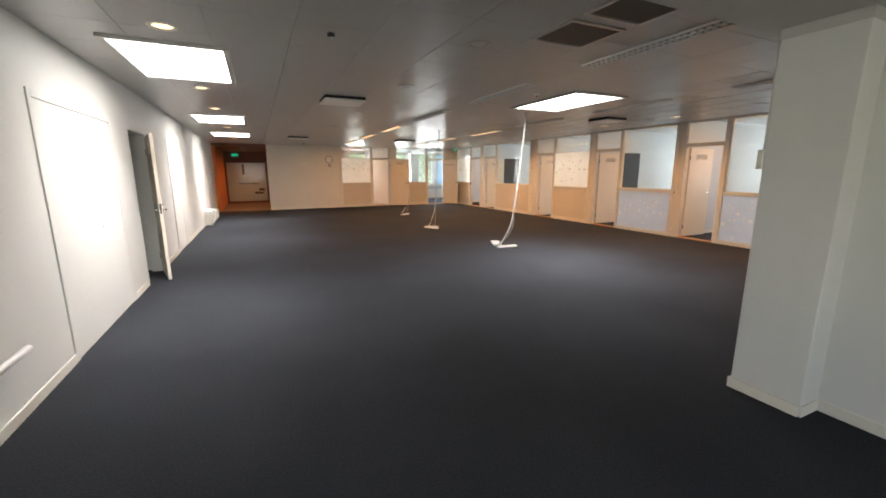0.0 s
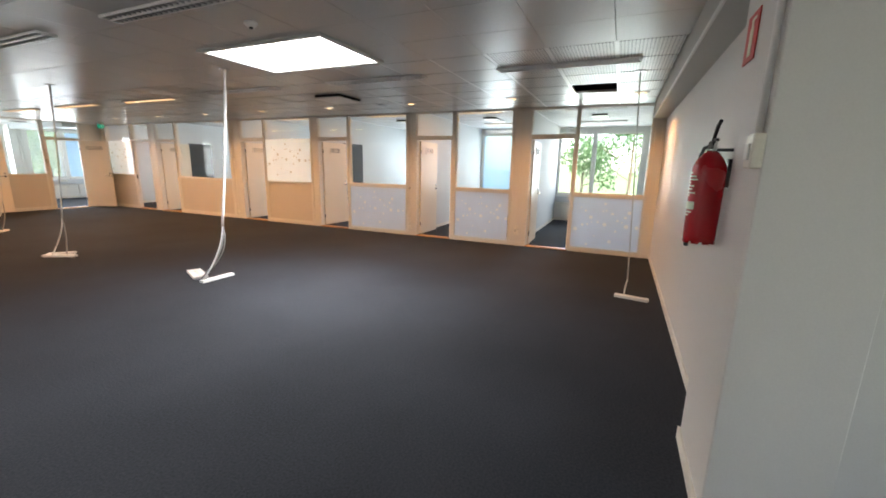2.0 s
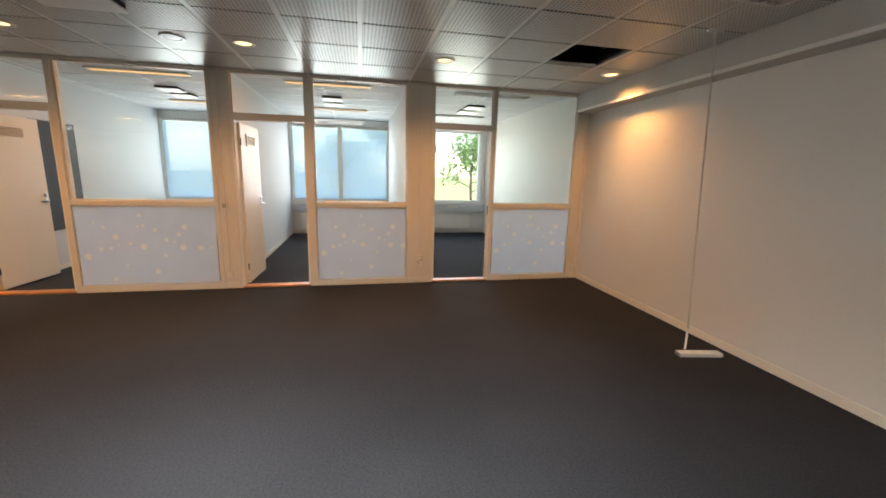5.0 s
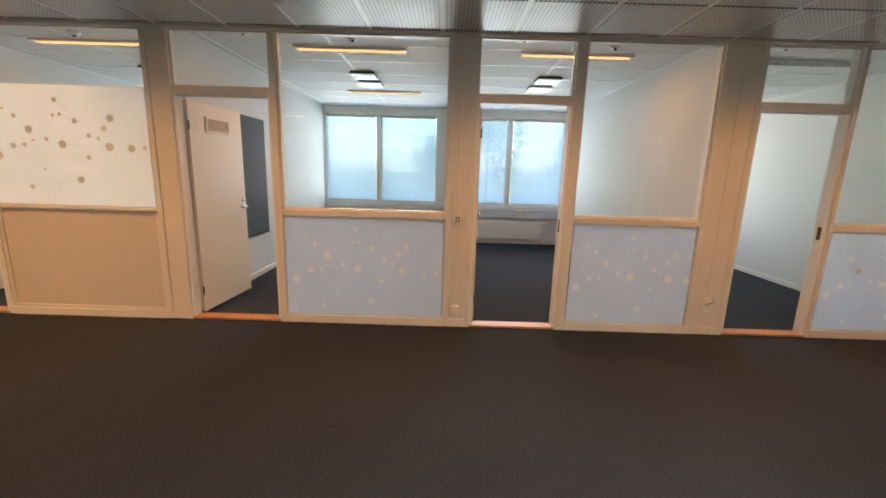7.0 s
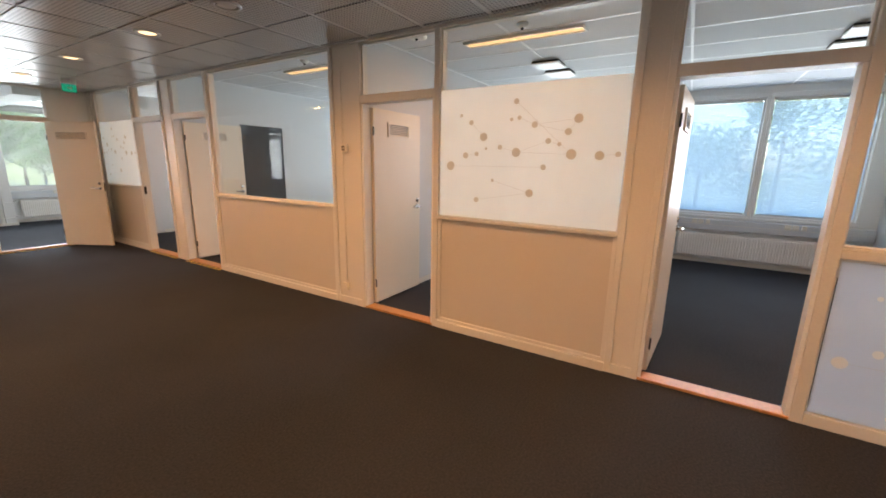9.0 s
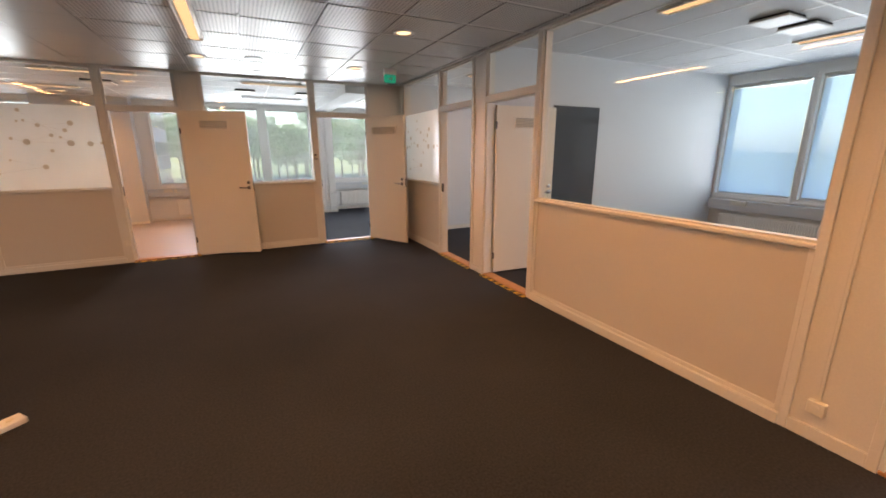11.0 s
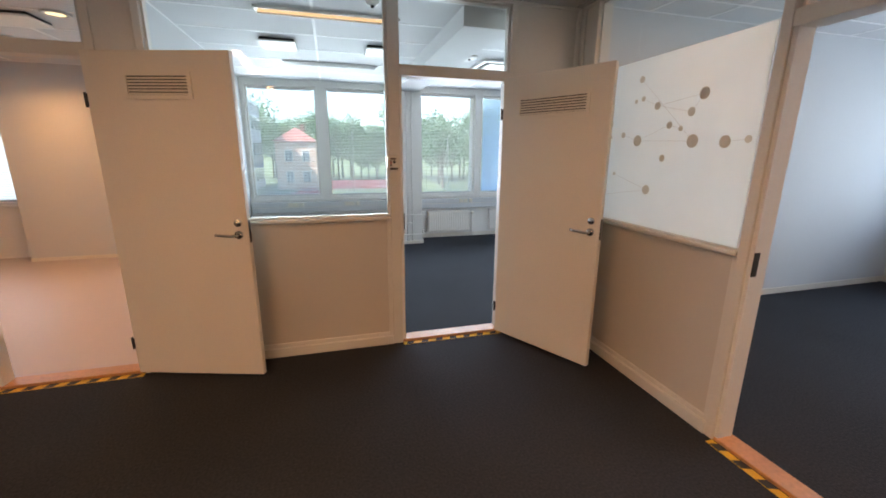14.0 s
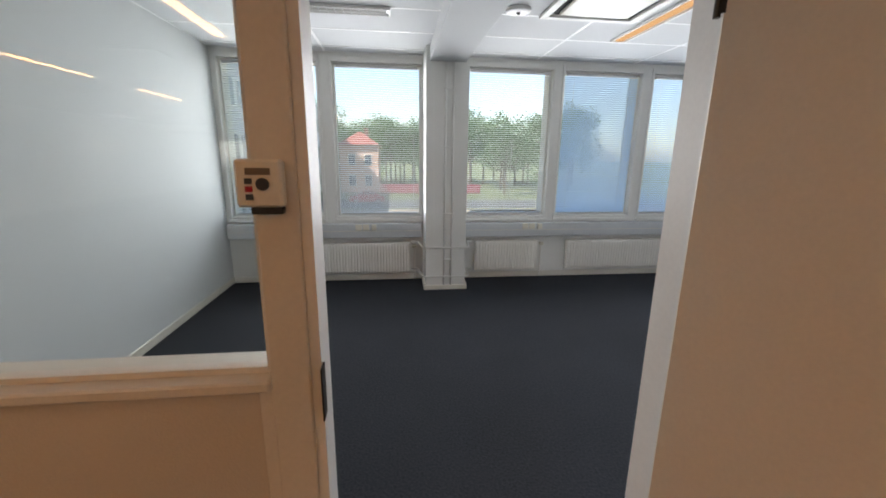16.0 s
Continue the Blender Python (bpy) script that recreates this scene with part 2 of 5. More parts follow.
def wall(name, axis, s0, s1, d0, d1, z0, z1, mat, label, holes=()):
    """A thick wall along x or y with openings (s0, s1, z0, z1) cut through it."""
    bm = bmesh.new()

    def put(a, b, c, d):
        if b - a > 1e-4 and d - c > 1e-4:
            add_box(bm, *((a, b, d0, d1) if axis == "x" else (d0, d1, a, b)), c, d)
    at = s0
    for a, b, c, d in sorted(holes):
        put(at, a, z0, z1)
        put(a, b, z0, c)
        put(a, b, d, z1)
        at = b
    put(at, s1, z0, z1)
    return structure(mesh_object(name, bm, mat), label, "wall")


# ---- plan ----
CEIL = 2.60          # hall ceiling
LOW = 2.36           # lowered ceiling over the entrance
OFFCEIL = 2.68       # office ceilings
TOP = 3.05           # underside of the slab above
XP = 9.25            # hall face of the east partition
YP = 17.62           # hall face of the north partition
XE = 13.90           # inner face of the east facade
YN = 21.65           # inner face of the north facade
XL = -1.02           # west wall of the hall
YS = 1.41            # end wall of the hall
SILL, HEAD = 0.80, 2.52
DOOR = 2.05

# ---- floors ----
floor = structure(mesh_object("floor", boxes((-6.0, XE, -3.2, YP + 0.05, -0.30, 0.0)), M_CARPET), "dark blue-grey office carpet, worn and empty", "floor")
structure(mesh_object("floor_north", boxes((5.98, XE, YP + 0.05, YN, -0.30, 0.0)), M_CARPET), "dark blue-grey carpet in the north office", "floor")
structure(mesh_object("floor_vinyl", boxes((1.1, 5.98, YP + 0.05, YN, -0.30, 0.0)), M_VINYL), "smooth pale pinkish vinyl floor", "floor")
structure(mesh_object("floor_corridor", boxes((-1.2, 1.1, YP + 0.05, 24.0, -0.30, 0.0)), M_BROWNFLOOR), "dark reddish brown corridor floor", "floor")
structure(mesh_object("slab", boxes((-6.3, XE + 0.3, -3.5, 24.3, TOP, TOP + 0.3)), M_SLAB), "concrete slab above the ceiling, void shade in its colour", "slab")

# ---- walls ----
wall("wall_west", "y", -3.2, YP + 0.12, XL - 0.14, XL, 0, TOP, M_WALL, "white painted hall wall, slightly scuffed",
     holes=((6.53, 7.37, 0, 2.06),))
wall("wall_closet_back", "y", 6.3, 7.6, XL - 1.2, XL - 1.1, 0, TOP, M_WALL, "plain wall of a small dark closet")
wall("wall_closet_south", "x", XL - 1.1, XL - 0.14, 6.3, 6.4, 0, TOP, M_WALL, "plain side wall of a small dark closet")
wall("wall_closet_north", "x", XL - 1.1, XL - 0.14, 7.5, 7.6, 0, TOP, M_WALL, "plain side wall of a small dark closet")
# the opening is cut for the added entrance window
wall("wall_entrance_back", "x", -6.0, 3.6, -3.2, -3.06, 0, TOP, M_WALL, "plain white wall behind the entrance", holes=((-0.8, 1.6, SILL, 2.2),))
wall("wall_entrance_east", "y", -3.06, 1.13, 3.60, 3.74, 0, TOP, M_WALL, "off-white painted entrance wall")
wall("wall_south", "x", 4.0, XE + 0.02, YS - 0.14, YS, 0, TOP, M_WALL, "off-white painted end wall of the hall")
mesh = mesh_object("wall_pier", boxes((3.39, 4.0, 1.13, 1.535, 0, TOP), bevel=0.004), M_WALL)
structure(mesh, "off-white painted pier at the hall entrance", "pier")
wall("wall_north_solid", "x", 0.875, 3.72, YP, YP + 0.12, 0, TOP, M_FRAME, "cream painted solid stretch of the north wall")
wall("wall_corridor_west", "y", YP + 0.12, 24.0, XL - 0.1, XL + 0.10, 0, TOP, M_ORANGE, "orange painted corridor wall")
wall("wall_corridor_east", "y", YP + 0.12, 24.0, 1.0, 1.12, 0, TOP, M_BROWNPAINT, "brown painted corridor wall")
wall("wall_corridor_head", "x", XL, 0.875, YP, YP + 0.12, 2.53, TOP, M_BROWNPAINT, "brown header over the corridor opening")
wall("wall_corridor_end", "x", XL - 0.1, 1.12, 23.9, 24.05, 0, TOP, M_BROWNPAINT, "dark wall at the end of the corridor")
structure(mesh_object("ceiling_corridor", boxes((XL + 0.10, 1.0, YP + 0.12, 23.9, 2.5, 2.53)), M_BROWNPAINT), "dark brown corridor ceiling", "ceiling")

WE = [(1.55, 2.74), (2.82, 3.72), (3.90, 4.98), (5.05, 6.10), (6.49, 7.63), (7.71, 8.76), (8.94, 10.06), (10.14, 11.27),
      (11.50, 12.55), (12.64, 13.67), (13.76, 14.82), (15.05, 16.25), (16.34, 17.55)]
WN = [(2.5, 3.4), (4.98, 5.86), (6.10, 7.14), (7.30, 8.30), (8.83, 9.86), (10.0, 10.98), (11.13, 12.06), (12.25, 13.2)]
wall("wall_east_facade", "y", YS - 0.14, YN + 0.30, XE, XE + 0.30, -0.3, TOP, M_WHITE, "white painted outer wall with a row of windows",
     holes=[(a, b, SILL, HEAD) for a, b in WE])
wall("wall_north_facade", "x", 1.12, XE, YN, YN + 0.30, -0.3, TOP, M_WHITE, "white painted outer wall with a row of windows",
     holes=[(a, b, SILL, HEAD) for a, b in WN])
for i, (a, b) in enumerate(((3.76, 3.88), (6.15, 6.27), (8.78, 8.90), (11.32, 11.44), (14.87, 14.99))):
    wall("wall_between_offices_%d" % (i + 1), "x", XP + 0.10, XE, a, b, 0, TOP, M_OFFICE, "smooth white partition wall between two offices")
wall("wall_office_end", "x", XP, XE, YP + 0.10, YP + 0.22, 0, TOP, M_OFFICE, "smooth white end wall of the last office")
wall("wall_between_rooms", "y", YP + 0.10, YN, 5.92, 6.04, 0, TOP, M_OFFICE, "smooth white wall between the north rooms")
wall("wall_room_stub", "x", 3.2, 4.72, YN - 0.30, YN, 0, TOP, M_OFFICE, "plain white boxed wall beside the window")
mesh = mesh_object("wall_column", boxes((8.32, 8.78, 21.22, YN, 0, 2.62), bevel=0.004), M_WHITE)
structure(mesh, "white painted column between the windows", "column")

# ---- ceilings ----
GX, GY, TILE = 7.38, 2.15, 0.60


def hall_ceiling():
    """Metal tiles with chamfered edges, the profile strips between them, and one tile missing."""
    bmt, bmp, bms = bmesh.new(), bmesh.new(), bmesh.new()
    for i in range(-14, 4):
        for j in range(-1, 26):
            x0, y0 = GX + i * TILE, GY + j * TILE
            x1, y1 = min(x0 + TILE, XP), min(y0 + TILE, YP)
            x0, y0 = max(x0, XL), max(y0, 1.60)
            if x1 - x0 < 0.05 or y1 - y0 < 0.05 or (i == 0 and j == 0):
                continue
            bm = bmp if x0 > 5.5 and not (3.3 < y0 < 8 and x0 < 6.6) else bmt
            g, h = (0.011, 0.020) if x0 > 5.5 else (0.0025, 0.0025)
            lo = [bm.verts.new(c) for c in ((x0 + g, y0 + h, CEIL), (x1 - g, y0 + h, CEIL), (x1 - g, y1 - h, CEIL), (x0 + g, y1 - h, CEIL))]
            hi = [bm.verts.new(c) for c in ((x0 + g - 0.004, y0 + h - 0.004, CEIL + 0.02), (x1 - g + 0.004, y0 + h - 0.004, CEIL + 0.02), (x1 - g + 0.004, y1 - h + 0.004, CEIL + 0.02), (x0 + g - 0.004, y1 - h + 0.004, CEIL + 0.02))]
            bm.faces.new(lo[::-1])
            for k in range(4):
                bm.faces.new((lo[k], lo[(k + 1) % 4], hi[(k + 1) % 4], hi[k]))
    for j in range(-1, 27):
        y = GY + j * TILE
        if 1.6 < y < YP - 0.02:
            add_box(bms, 5.55, XP, y - 0.019, y + 0.019, CEIL + 0.004, CEIL + 0.03)
    for i in range(-14, 4):
        x = GX + i * TILE
        if 5.5 < x < XP - 0.02:
            for j in range(-1, 26):
                y0, y1 = max(GY + j * TILE + 0.019, 1.6), min(GY + (j + 1) * TILE - 0.019, YP)
                if y1 > y0:
                    add_box(bms, x - 0.012, x + 0.012, y0, y1, CEIL + 0.008, CEIL + 0.03)
    me = bpy.data.meshes.new("ceiling")
    for k, (bm, mat) in enumerate(((bmt, M_CEIL), (bmp, M_PERF), (bms, M_STRIP))):
        me.materials.append(mat)
        for f in bm.faces:
            f.material_index = k
    joined = bmesh.new()
    for bm in (bmt, bmp, bms):
        tmp = bpy.data.meshes.new("tmp")
        bm.to_mesh(tmp)
        bm.free()
        joined.from_mesh(tmp)
        bpy.data.meshes.remove(tmp)
    joined.to_mesh(me)
    joined.free()
    return structure(new("ceiling", me), "grey metal tile ceiling, partly perforated, one tile missing", "ceiling")


def office_ceiling(name, x0, x1, y0, y1, z, label, px=0.6, py=1.2):
    bm, bg = bmesh.new(), bmesh.new()
    nx, ny = math.ceil((x1 - x0) / px), math.ceil((y1 - y0) / py)
    for i in range(nx):
        for j in range(ny):
            a, b, c, d = x0 + i * px, min(x0 + (i + 1) * px, x1), y0 + j * py, min(y0 + (j + 1) * py, y1)
            if b - a > 0.03 and d - c > 0.03:
                add_box(bm, a + 0.008, b - 0.008, c + 0.008, d - 0.008, z, z + 0.02)
    for i in range(nx + 1):
        a = min(x0 + i * px, x1)
        add_box(bg, a - 0.012, a + 0.012, y0, y1, z - 0.003, z + 0.012)
    for j in range(ny + 1):
        c = min(y0 + j * py, y1)
        for i in range(nx):
            add_box(bg, x0 + i * px + 0.012, min(x0 + (i + 1) * px, x1) - 0.012, c - 0.012, c + 0.012, z - 0.003, z + 0.012)
    me = bpy.data.meshes.new(name)
    for k, b in enumerate((bm, bg)):
        for f in b.faces:
            f.material_index = k
    tmp = bpy.data.meshes.new("tmp")
    bg.to_mesh(tmp)
    bm.from_mesh(tmp)
    bpy.data.meshes.remove(tmp)
    bm.to_mesh(me)
    bm.free()
    bg.free()
    me.materials.append(M_OFFCEIL)
    me.materials.append(M_OFFGRID)
    return structure(new(name, me), label, "ceiling")


hall_ceiling()
structure(mesh_object("ceiling_entrance", boxes((-6.0, 3.60, -3.06, 1.60, LOW, TOP)), M_SOFFIT), "dull grey lowered ceiling over the entrance", "ceiling")
structure(mesh_object("ceiling_soffit", boxes((3.60, XP, YS, 1.60, LOW, TOP)), M_SOFFIT), "boxed soffit along the top of the end wall", "soffit")
structure(mesh_object("trim_soffit", boxes((4.0, XP - 0.002, 1.60, 1.612, LOW, LOW + 0.03)), M_WHITE), "pale edge trim of the soffit", "trim")
structure(mesh_object("wall_west_entrance", boxes((-6.14, -6.0, -3.2, 1.6, 0, TOP)), M_WALL), "plain white entrance wall", "wall")
structure(mesh_object("trim_pier_cap", boxes((3.385, 4.005, 1.125, 1.540, LOW - 0.06, LOW - 0.002)), M_SOFFIT), "grey cap where the pier meets the soffit", "trim")
OFFICES = [("1", YS, 3.76), ("2", 3.88, 6.15), ("3", 6.27, 8.78), ("4", 8.90, 11.32), ("5", 11.44, 14.87), ("6", 14.99, YP + 0.10)]
for k, a, b in OFFICES:
    office_ceiling("ceiling_office_" + k, XP + 0.10, XE, a, b, OFFCEIL, "white mineral tile office ceiling with a pale grid")
office_ceiling("ceiling_room_north", 6.04, XE, YP + 0.22, YN, 2.62, "white mineral tile ceiling of the north office", 1.2, 0.6)
office_ceiling("ceiling_room_vinyl", 1.12, 5.92, YP + 0.12, YN, 2.62, "white mineral tile ceiling of the side room", 1.2, 0.6)
structure(mesh_object("ceiling_beam", boxes((8.36, 8.74, YP + 0.22, 21.22, 2.47, 2.62), bevel=0.004), M_OFFICE), "white boxed beam under the ceiling", "beam")

# ---- baseboards ----
def baseboard(name, *dims):
    return structure(mesh_object(name, boxes(*dims, bevel=0.003), M_BASE), "cream painted baseboard along the wall foot", "baseboard")


baseboard("baseboard_west", (XL, XL + 0.014, 1.65, 4.0, 0, 0.075), (XL, XL + 0.014, 5.82, 6.46, 0, 0.075), (XL, XL + 0.014, 7.44, 8.9, 0, 0.075), (XL, XL + 0.014, 9.9, YP, 0, 0.075))
baseboard("baseboard_south", (4.015, XP - 0.03, YS, YS + 0.014, 0, 0.075))
baseboard("baseboard_pier", (3.376, 3.39, 1.13, 1.549, 0, 0.075), (3.39, 4.0, 1.535, 1.549, 0, 0.075), (4.0, 4.014, 1.37, 1.549, 0, 0.075), (3.39, 3.586, 1.116, 1.13, 0, 0.075))
baseboard("baseboard_entrance", (3.586, 3.60, -3.0, 1.13, 0, 0.075))
baseboard("baseboard_north", (0.89, 3.70, YP - 0.014, YP, 0, 0.075))
for k, a, b in OFFICES:
    baseboard("baseboard_office_" + k, (XP + 0.25, XE - 0.02, a, a + 0.012, 0, 0.07), (XP + 0.95, XE - 0.02, b - 0.012, b, 0, 0.07), (XE - 0.013, XE, a, b, 0, 0.07))
baseboard("baseboard_room_north", (6.04, 6.052, YP + 0.3, YN, 0, 0.07), (6.06, 8.30, YN - 0.013, YN, 0, 0.07), (8.8, XE, YN - 0.013, YN, 0, 0.07), (8.30, 8.32, 21.205, YN, 0, 0.07), (8.78, 8.80, 21.205, YN, 0, 0.07), (8.30, 8.80, 21.19, 21.22, 0, 0.05))
baseboard("baseboard_room_vinyl", (3.2, 4.73, YN - 0.312, YN - 0.30, 0, 0.05), (4.73, 5.92, YN - 0.013, YN, 0, 0.05))

# ---- glazed partitions ----
DOTS = [(0.095, 0.401, 1.1), (0.187, 0.343, 1.6), (0.301, 0.230, 2.6), (0.142, 0.086, 2.0), (0.243, 0.098, 1.5), (0.325, 0.140, 0.9), (0.446, 0.150, 1.5),
        (0.0, 0.0, 3.0), (0.582, 0.110, 2.8), (0.392, -0.109, 1.0), (0.253, -0.272, 1.8), (0.706, -0.196, 2.4), (0.565, 0.485, 1.7), (0.533, 0.355, 1.1),
        (0.595, 0.365, 1.3), (0.718, 0.311, 1.9), (0.968, 0.255, 2.0), (1.034, 0.343, 2.6), (0.827, 0.192, 1.7), (0.911, 0.168, 1.2), (1.001, 0.097, 3.0),
        (1.195, 0.089, 2.6), (1.314, 0.098, 1.5), (0.803, 0.002, 1.7)]
LINKS = [(7, 23), (8, 20), (14, 15), (15, 17), (15, 16), (10, 11), (9, 11), (21, 22), (8, 18), (18, 19), (2, 1), (3, 4), (6, 8), (16, 17), (20, 12)]


def dot_film(parent, place, s0, s1, start, step, z0, big):
    """Beige round dots joined by hairlines on the frosted film of one pane; those past the pane's edge are cut off."""
    bd, bl = bmesh.new(), bmesh.new()

    def at(u, v, d):
        return Vector(place(start + u * step, d, z0 + v))

    def inside(dot):
        return s0 + 0.02 < start + dot[0] * step < s1 - 0.02
    for u, v, r in filter(inside, DOTS):
        rim = [(0.0122 * r * math.cos(i * math.tau / 18), 0.0122 * r * math.sin(i * math.tau / 18)) for i in range(18)]
        bd.faces.new([bd.verts.new(at(u + a / abs(step), v + b, -0.0025)) for a, b in rim])
    for a, b in LINKS:
        p, q = DOTS[a], DOTS[b]
        if inside(p) and inside(q):
            n = Vector((-(q[1] - p[1]), q[0] - p[0])).normalized() * 0.0010
            bl.faces.new([bl.verts.new(at(x, y, -0.0015)) for x, y in ((p[0] + n.x, p[1] + n.y), (q[0] + n.x, q[1] + n.y), (q[0] - n.x, q[1] - n.y), (p[0] - n.x, p[1] - n.y))])
    # the hall's front light is put into the lower dots' colour
    part("dot_pattern", bd, M_DOT if big else M_DOTFRONTLIT, parent, "beige round dots on frosted film, dimmed for backlight" if big else "beige round dots on frosted glass, paled for front light")
    part("link_lines", bl, M_LINE, parent, "thin pale lines between dots")


# where the dot pattern begins on a film, which way it runs, and its height
FILM_EAST = {16.09: (17.46, -1.0, 1.495)}
FILM_NORTH = {3.80: (3.744, 1.0, 1.541)}


def partition(name, place, elements, s_start, s_end, label, film_at):
    """A glazed timber partition. place(s, d, z) maps along, depth behind the hall face, and height to the world."""
    root = structure(empty(name), label, "partition wall")

    def bx(*dims, bevel=0.003):
        out = []
        for s0, s1, d0, d1, z0, z1 in dims:
            a, b = place(s0, d0, z0), place(s1, d1, z1)
            out.append((a[0], b[0], a[1], b[1], a[2], b[2]))
        return boxes(*out, bevel=bevel)

    part("top_rail", bx((s_start, s_end, -0.012, 0.11, 2.582, CEIL + 0.03)), M_FRAME, root)
    part("wall_above", bx((s_start, s_end, 0.0, 0.10, CEIL + 0.03, TOP), bevel=0), M_SLAB, root, "closing board above the ceiling, void shade in its colour")
    for kind, s0, s1 in elements:
        if kind == "post":
            w = s1 - s0
            if w < 0.15:
                part("post", bx((s0, s1, -0.012, 0.11, 0, 2.582)), M_FRAME, root)
            else:
                e = 0.045
                post = part("post", bx((s0 + e, s1 - e, 0.004, 0.10, 0.075, 2.582), bevel=0.001), M_FRAME, root)
                part("post_edge", bx((s0, s0 + e, -0.012, 0.11, 0, 2.582)), M_FRAME, post)
                part("post_edge", bx((s1 - e, s1, -0.012, 0.11, 0, 2.582)), M_FRAME, post)
                part("plinth", bx((s0 + e, s1 - e, -0.010, 0.10, 0, 0.075)), M_FRAME, post)
            continue
        if kind == "door":
            part("transom_bar", bx((s0, s1, -0.010, 0.11, DOOR, 2.12)), M_FRAME, root)
            pane = part("transom_pane", bx((s0 + 0.012, s1 - 0.012, 0.045, 0.051, 2.132, 2.570), bevel=0), M_GLASS, root, "clear transom glass")
            pane.visible_shadow = False
            part("glazing_bead", bx((s0, s0 + 0.012, 0.025, 0.075, 2.12, 2.582), (s1 - 0.012, s1, 0.025, 0.075, 2.12, 2.582), (s0 + 0.012, s1 - 0.012, 0.025, 0.075, 2.12, 2.132), (s0 + 0.012, s1 - 0.012, 0.025, 0.075, 2.570, 2.582), bevel=0.001), M_FRAME, root)
            part("jamb_lining", bx((s0, s0 + 0.022, 0.0, 0.10, 0.022, DOOR), bevel=0.001), M_WHITE, root)
            part("jamb_lining", bx((s1 - 0.022, s1, 0.0, 0.10, 0.022, DOOR), bevel=0.001), M_WHITE, root)
            part("threshold", bx((s0, s1, -0.006, 0.115, 0.0, 0.022), bevel=0.004), M_OAK, root, "worn orange oak threshold")
            continue
        low, film = kind.split("_")
        beads = lambda z0, z1: bx((s0, s0 + 0.014, 0.02, 0.08, z0, z1), (s1 - 0.014, s1, 0.02, 0.08, z0, z1), (s0 + 0.014, s1 - 0.014, 0.02, 0.08, z0, z0 + 0.014), (s0 + 0.014, s1 - 0.014, 0.02, 0.08, z1 - 0.014, z1), bevel=0.001)
        if low == "frost":
            part("bottom_rail", bx((s0, s1, -0.012, 0.11, 0, 0.075)), M_FRAME, root)
            pane = part("frosted_pane", bx((s0 + 0.014, s1 - 0.014, 0.0, 0.006, 0.089, 1.016), bevel=0), M_FROSTDIM, root, "frosted lower glass with dots")
            wide = s1 - s0 > 1.3
            dot_film(pane, place, s0, s1, s1 - (0.10 if wide else 0.08), -1.0 if wide else -0.86, 0.432, False)
            part("glazing_bead", beads(0.075, 1.03), M_FRAME, root)
            part("mid_rail", bx((s0, s1, -0.010, 0.11, 1.03, 1.085)), M_FRAME, root)
            z0 = 1.085
        else:
            part("plinth", bx((s0, s1, -0.020, 0.11, 0, 0.07)), M_FRAME, root)
            part("panel", bx((s0 + 0.03, s1 - 0.03, 0.012, 0.09, 0.10, 1.024), bevel=0.001), M_PANEL, root, "beige lower panel")
            part("panel_frame", bx((s0, s0 + 0.03, 0.0, 0.10, 0.07, 1.024), (s1 - 0.03, s1, 0.0, 0.10, 0.07, 1.024), (s0 + 0.03, s1 - 0.03, 0.0, 0.10, 0.07, 0.10), bevel=0.002), M_FRAME, root)
            part("sill_rail", bx((s0, s1, -0.020, 0.125, 1.024, 1.050), bevel=0.005), M_FRAME, root)
            z0 = 1.050
        if film == "film":
            zt = 2.10
            pane = part("frosted_pane", bx((s0 + 0.014, s1 - 0.014, 0.0, 0.006, z0 + 0.014, zt), bevel=0), M_FROST, root, "white frosted film with beige dots")
            start, step, lift = film_at.get(s0, (s1 - 0.12, -1.0, 1.491))
            dot_film(pane, place, s0, s1, start, step, lift, True)
            pane = part("clear_pane", bx((s0 + 0.014, s1 - 0.014, 0.0, 0.006, zt, 2.568), bevel=0), M_GLASS, root, "clear glass above the film")
        else:
            pane = part("clear_pane", bx((s0 + 0.014, s1 - 0.014, 0.045, 0.051, z0 + 0.014, 2.568), bevel=0), M_GLASS, root, "clear upper glass")
        pane.visible_shadow = False
        part("glazing_bead", beads(z0, 2.582), M_FRAME, root)
    return root


EAST = [("post", YS, 1.60), ("frost_clear", 1.60, 2.77), ("post", 2.77, 2.81), ("door", 2.81, 3.61), ("post", 3.61, 3.97), ("frost_clear", 3.97, 5.12),
        ("post", 5.12, 5.21), ("door", 5.21, 6.03), ("post", 6.03, 6.28), ("frost_clear", 6.28, 7.77), ("post", 7.77, 7.83), ("door", 7.83, 8.68),
        ("post", 8.68, 8.91), ("solid_film", 8.91, 10.40), ("post", 10.40, 10.45), ("door", 10.45, 11.29), ("post", 11.29, 11.70), ("solid_clear", 11.70, 13.91),
        ("post", 13.91, 13.97), ("door", 13.97, 14.85), ("post", 14.85, 15.16), ("door", 15.16, 16.04), ("post", 16.04, 16.09), ("solid_film", 16.09, 17.40), ("post", 17.40, YP - 0.012)]
NORTH = [("post", 3.72, 3.80), ("solid_film", 3.80, 5.08), ("post", 5.08, 5.16), ("door", 5.16, 5.98), ("post", 5.98, 6.28), ("solid_clear", 6.28, 7.73),
         ("post", 7.73, 7.81), ("door", 7.81, 8.66), ("post", 8.66, XP)]
partition("wall_east_partition", lambda s, d, z: (XP + d, s, z), EAST, YS, YP - 0.012, "cream glazed office partition with doors and frosted panes", FILM_EAST)
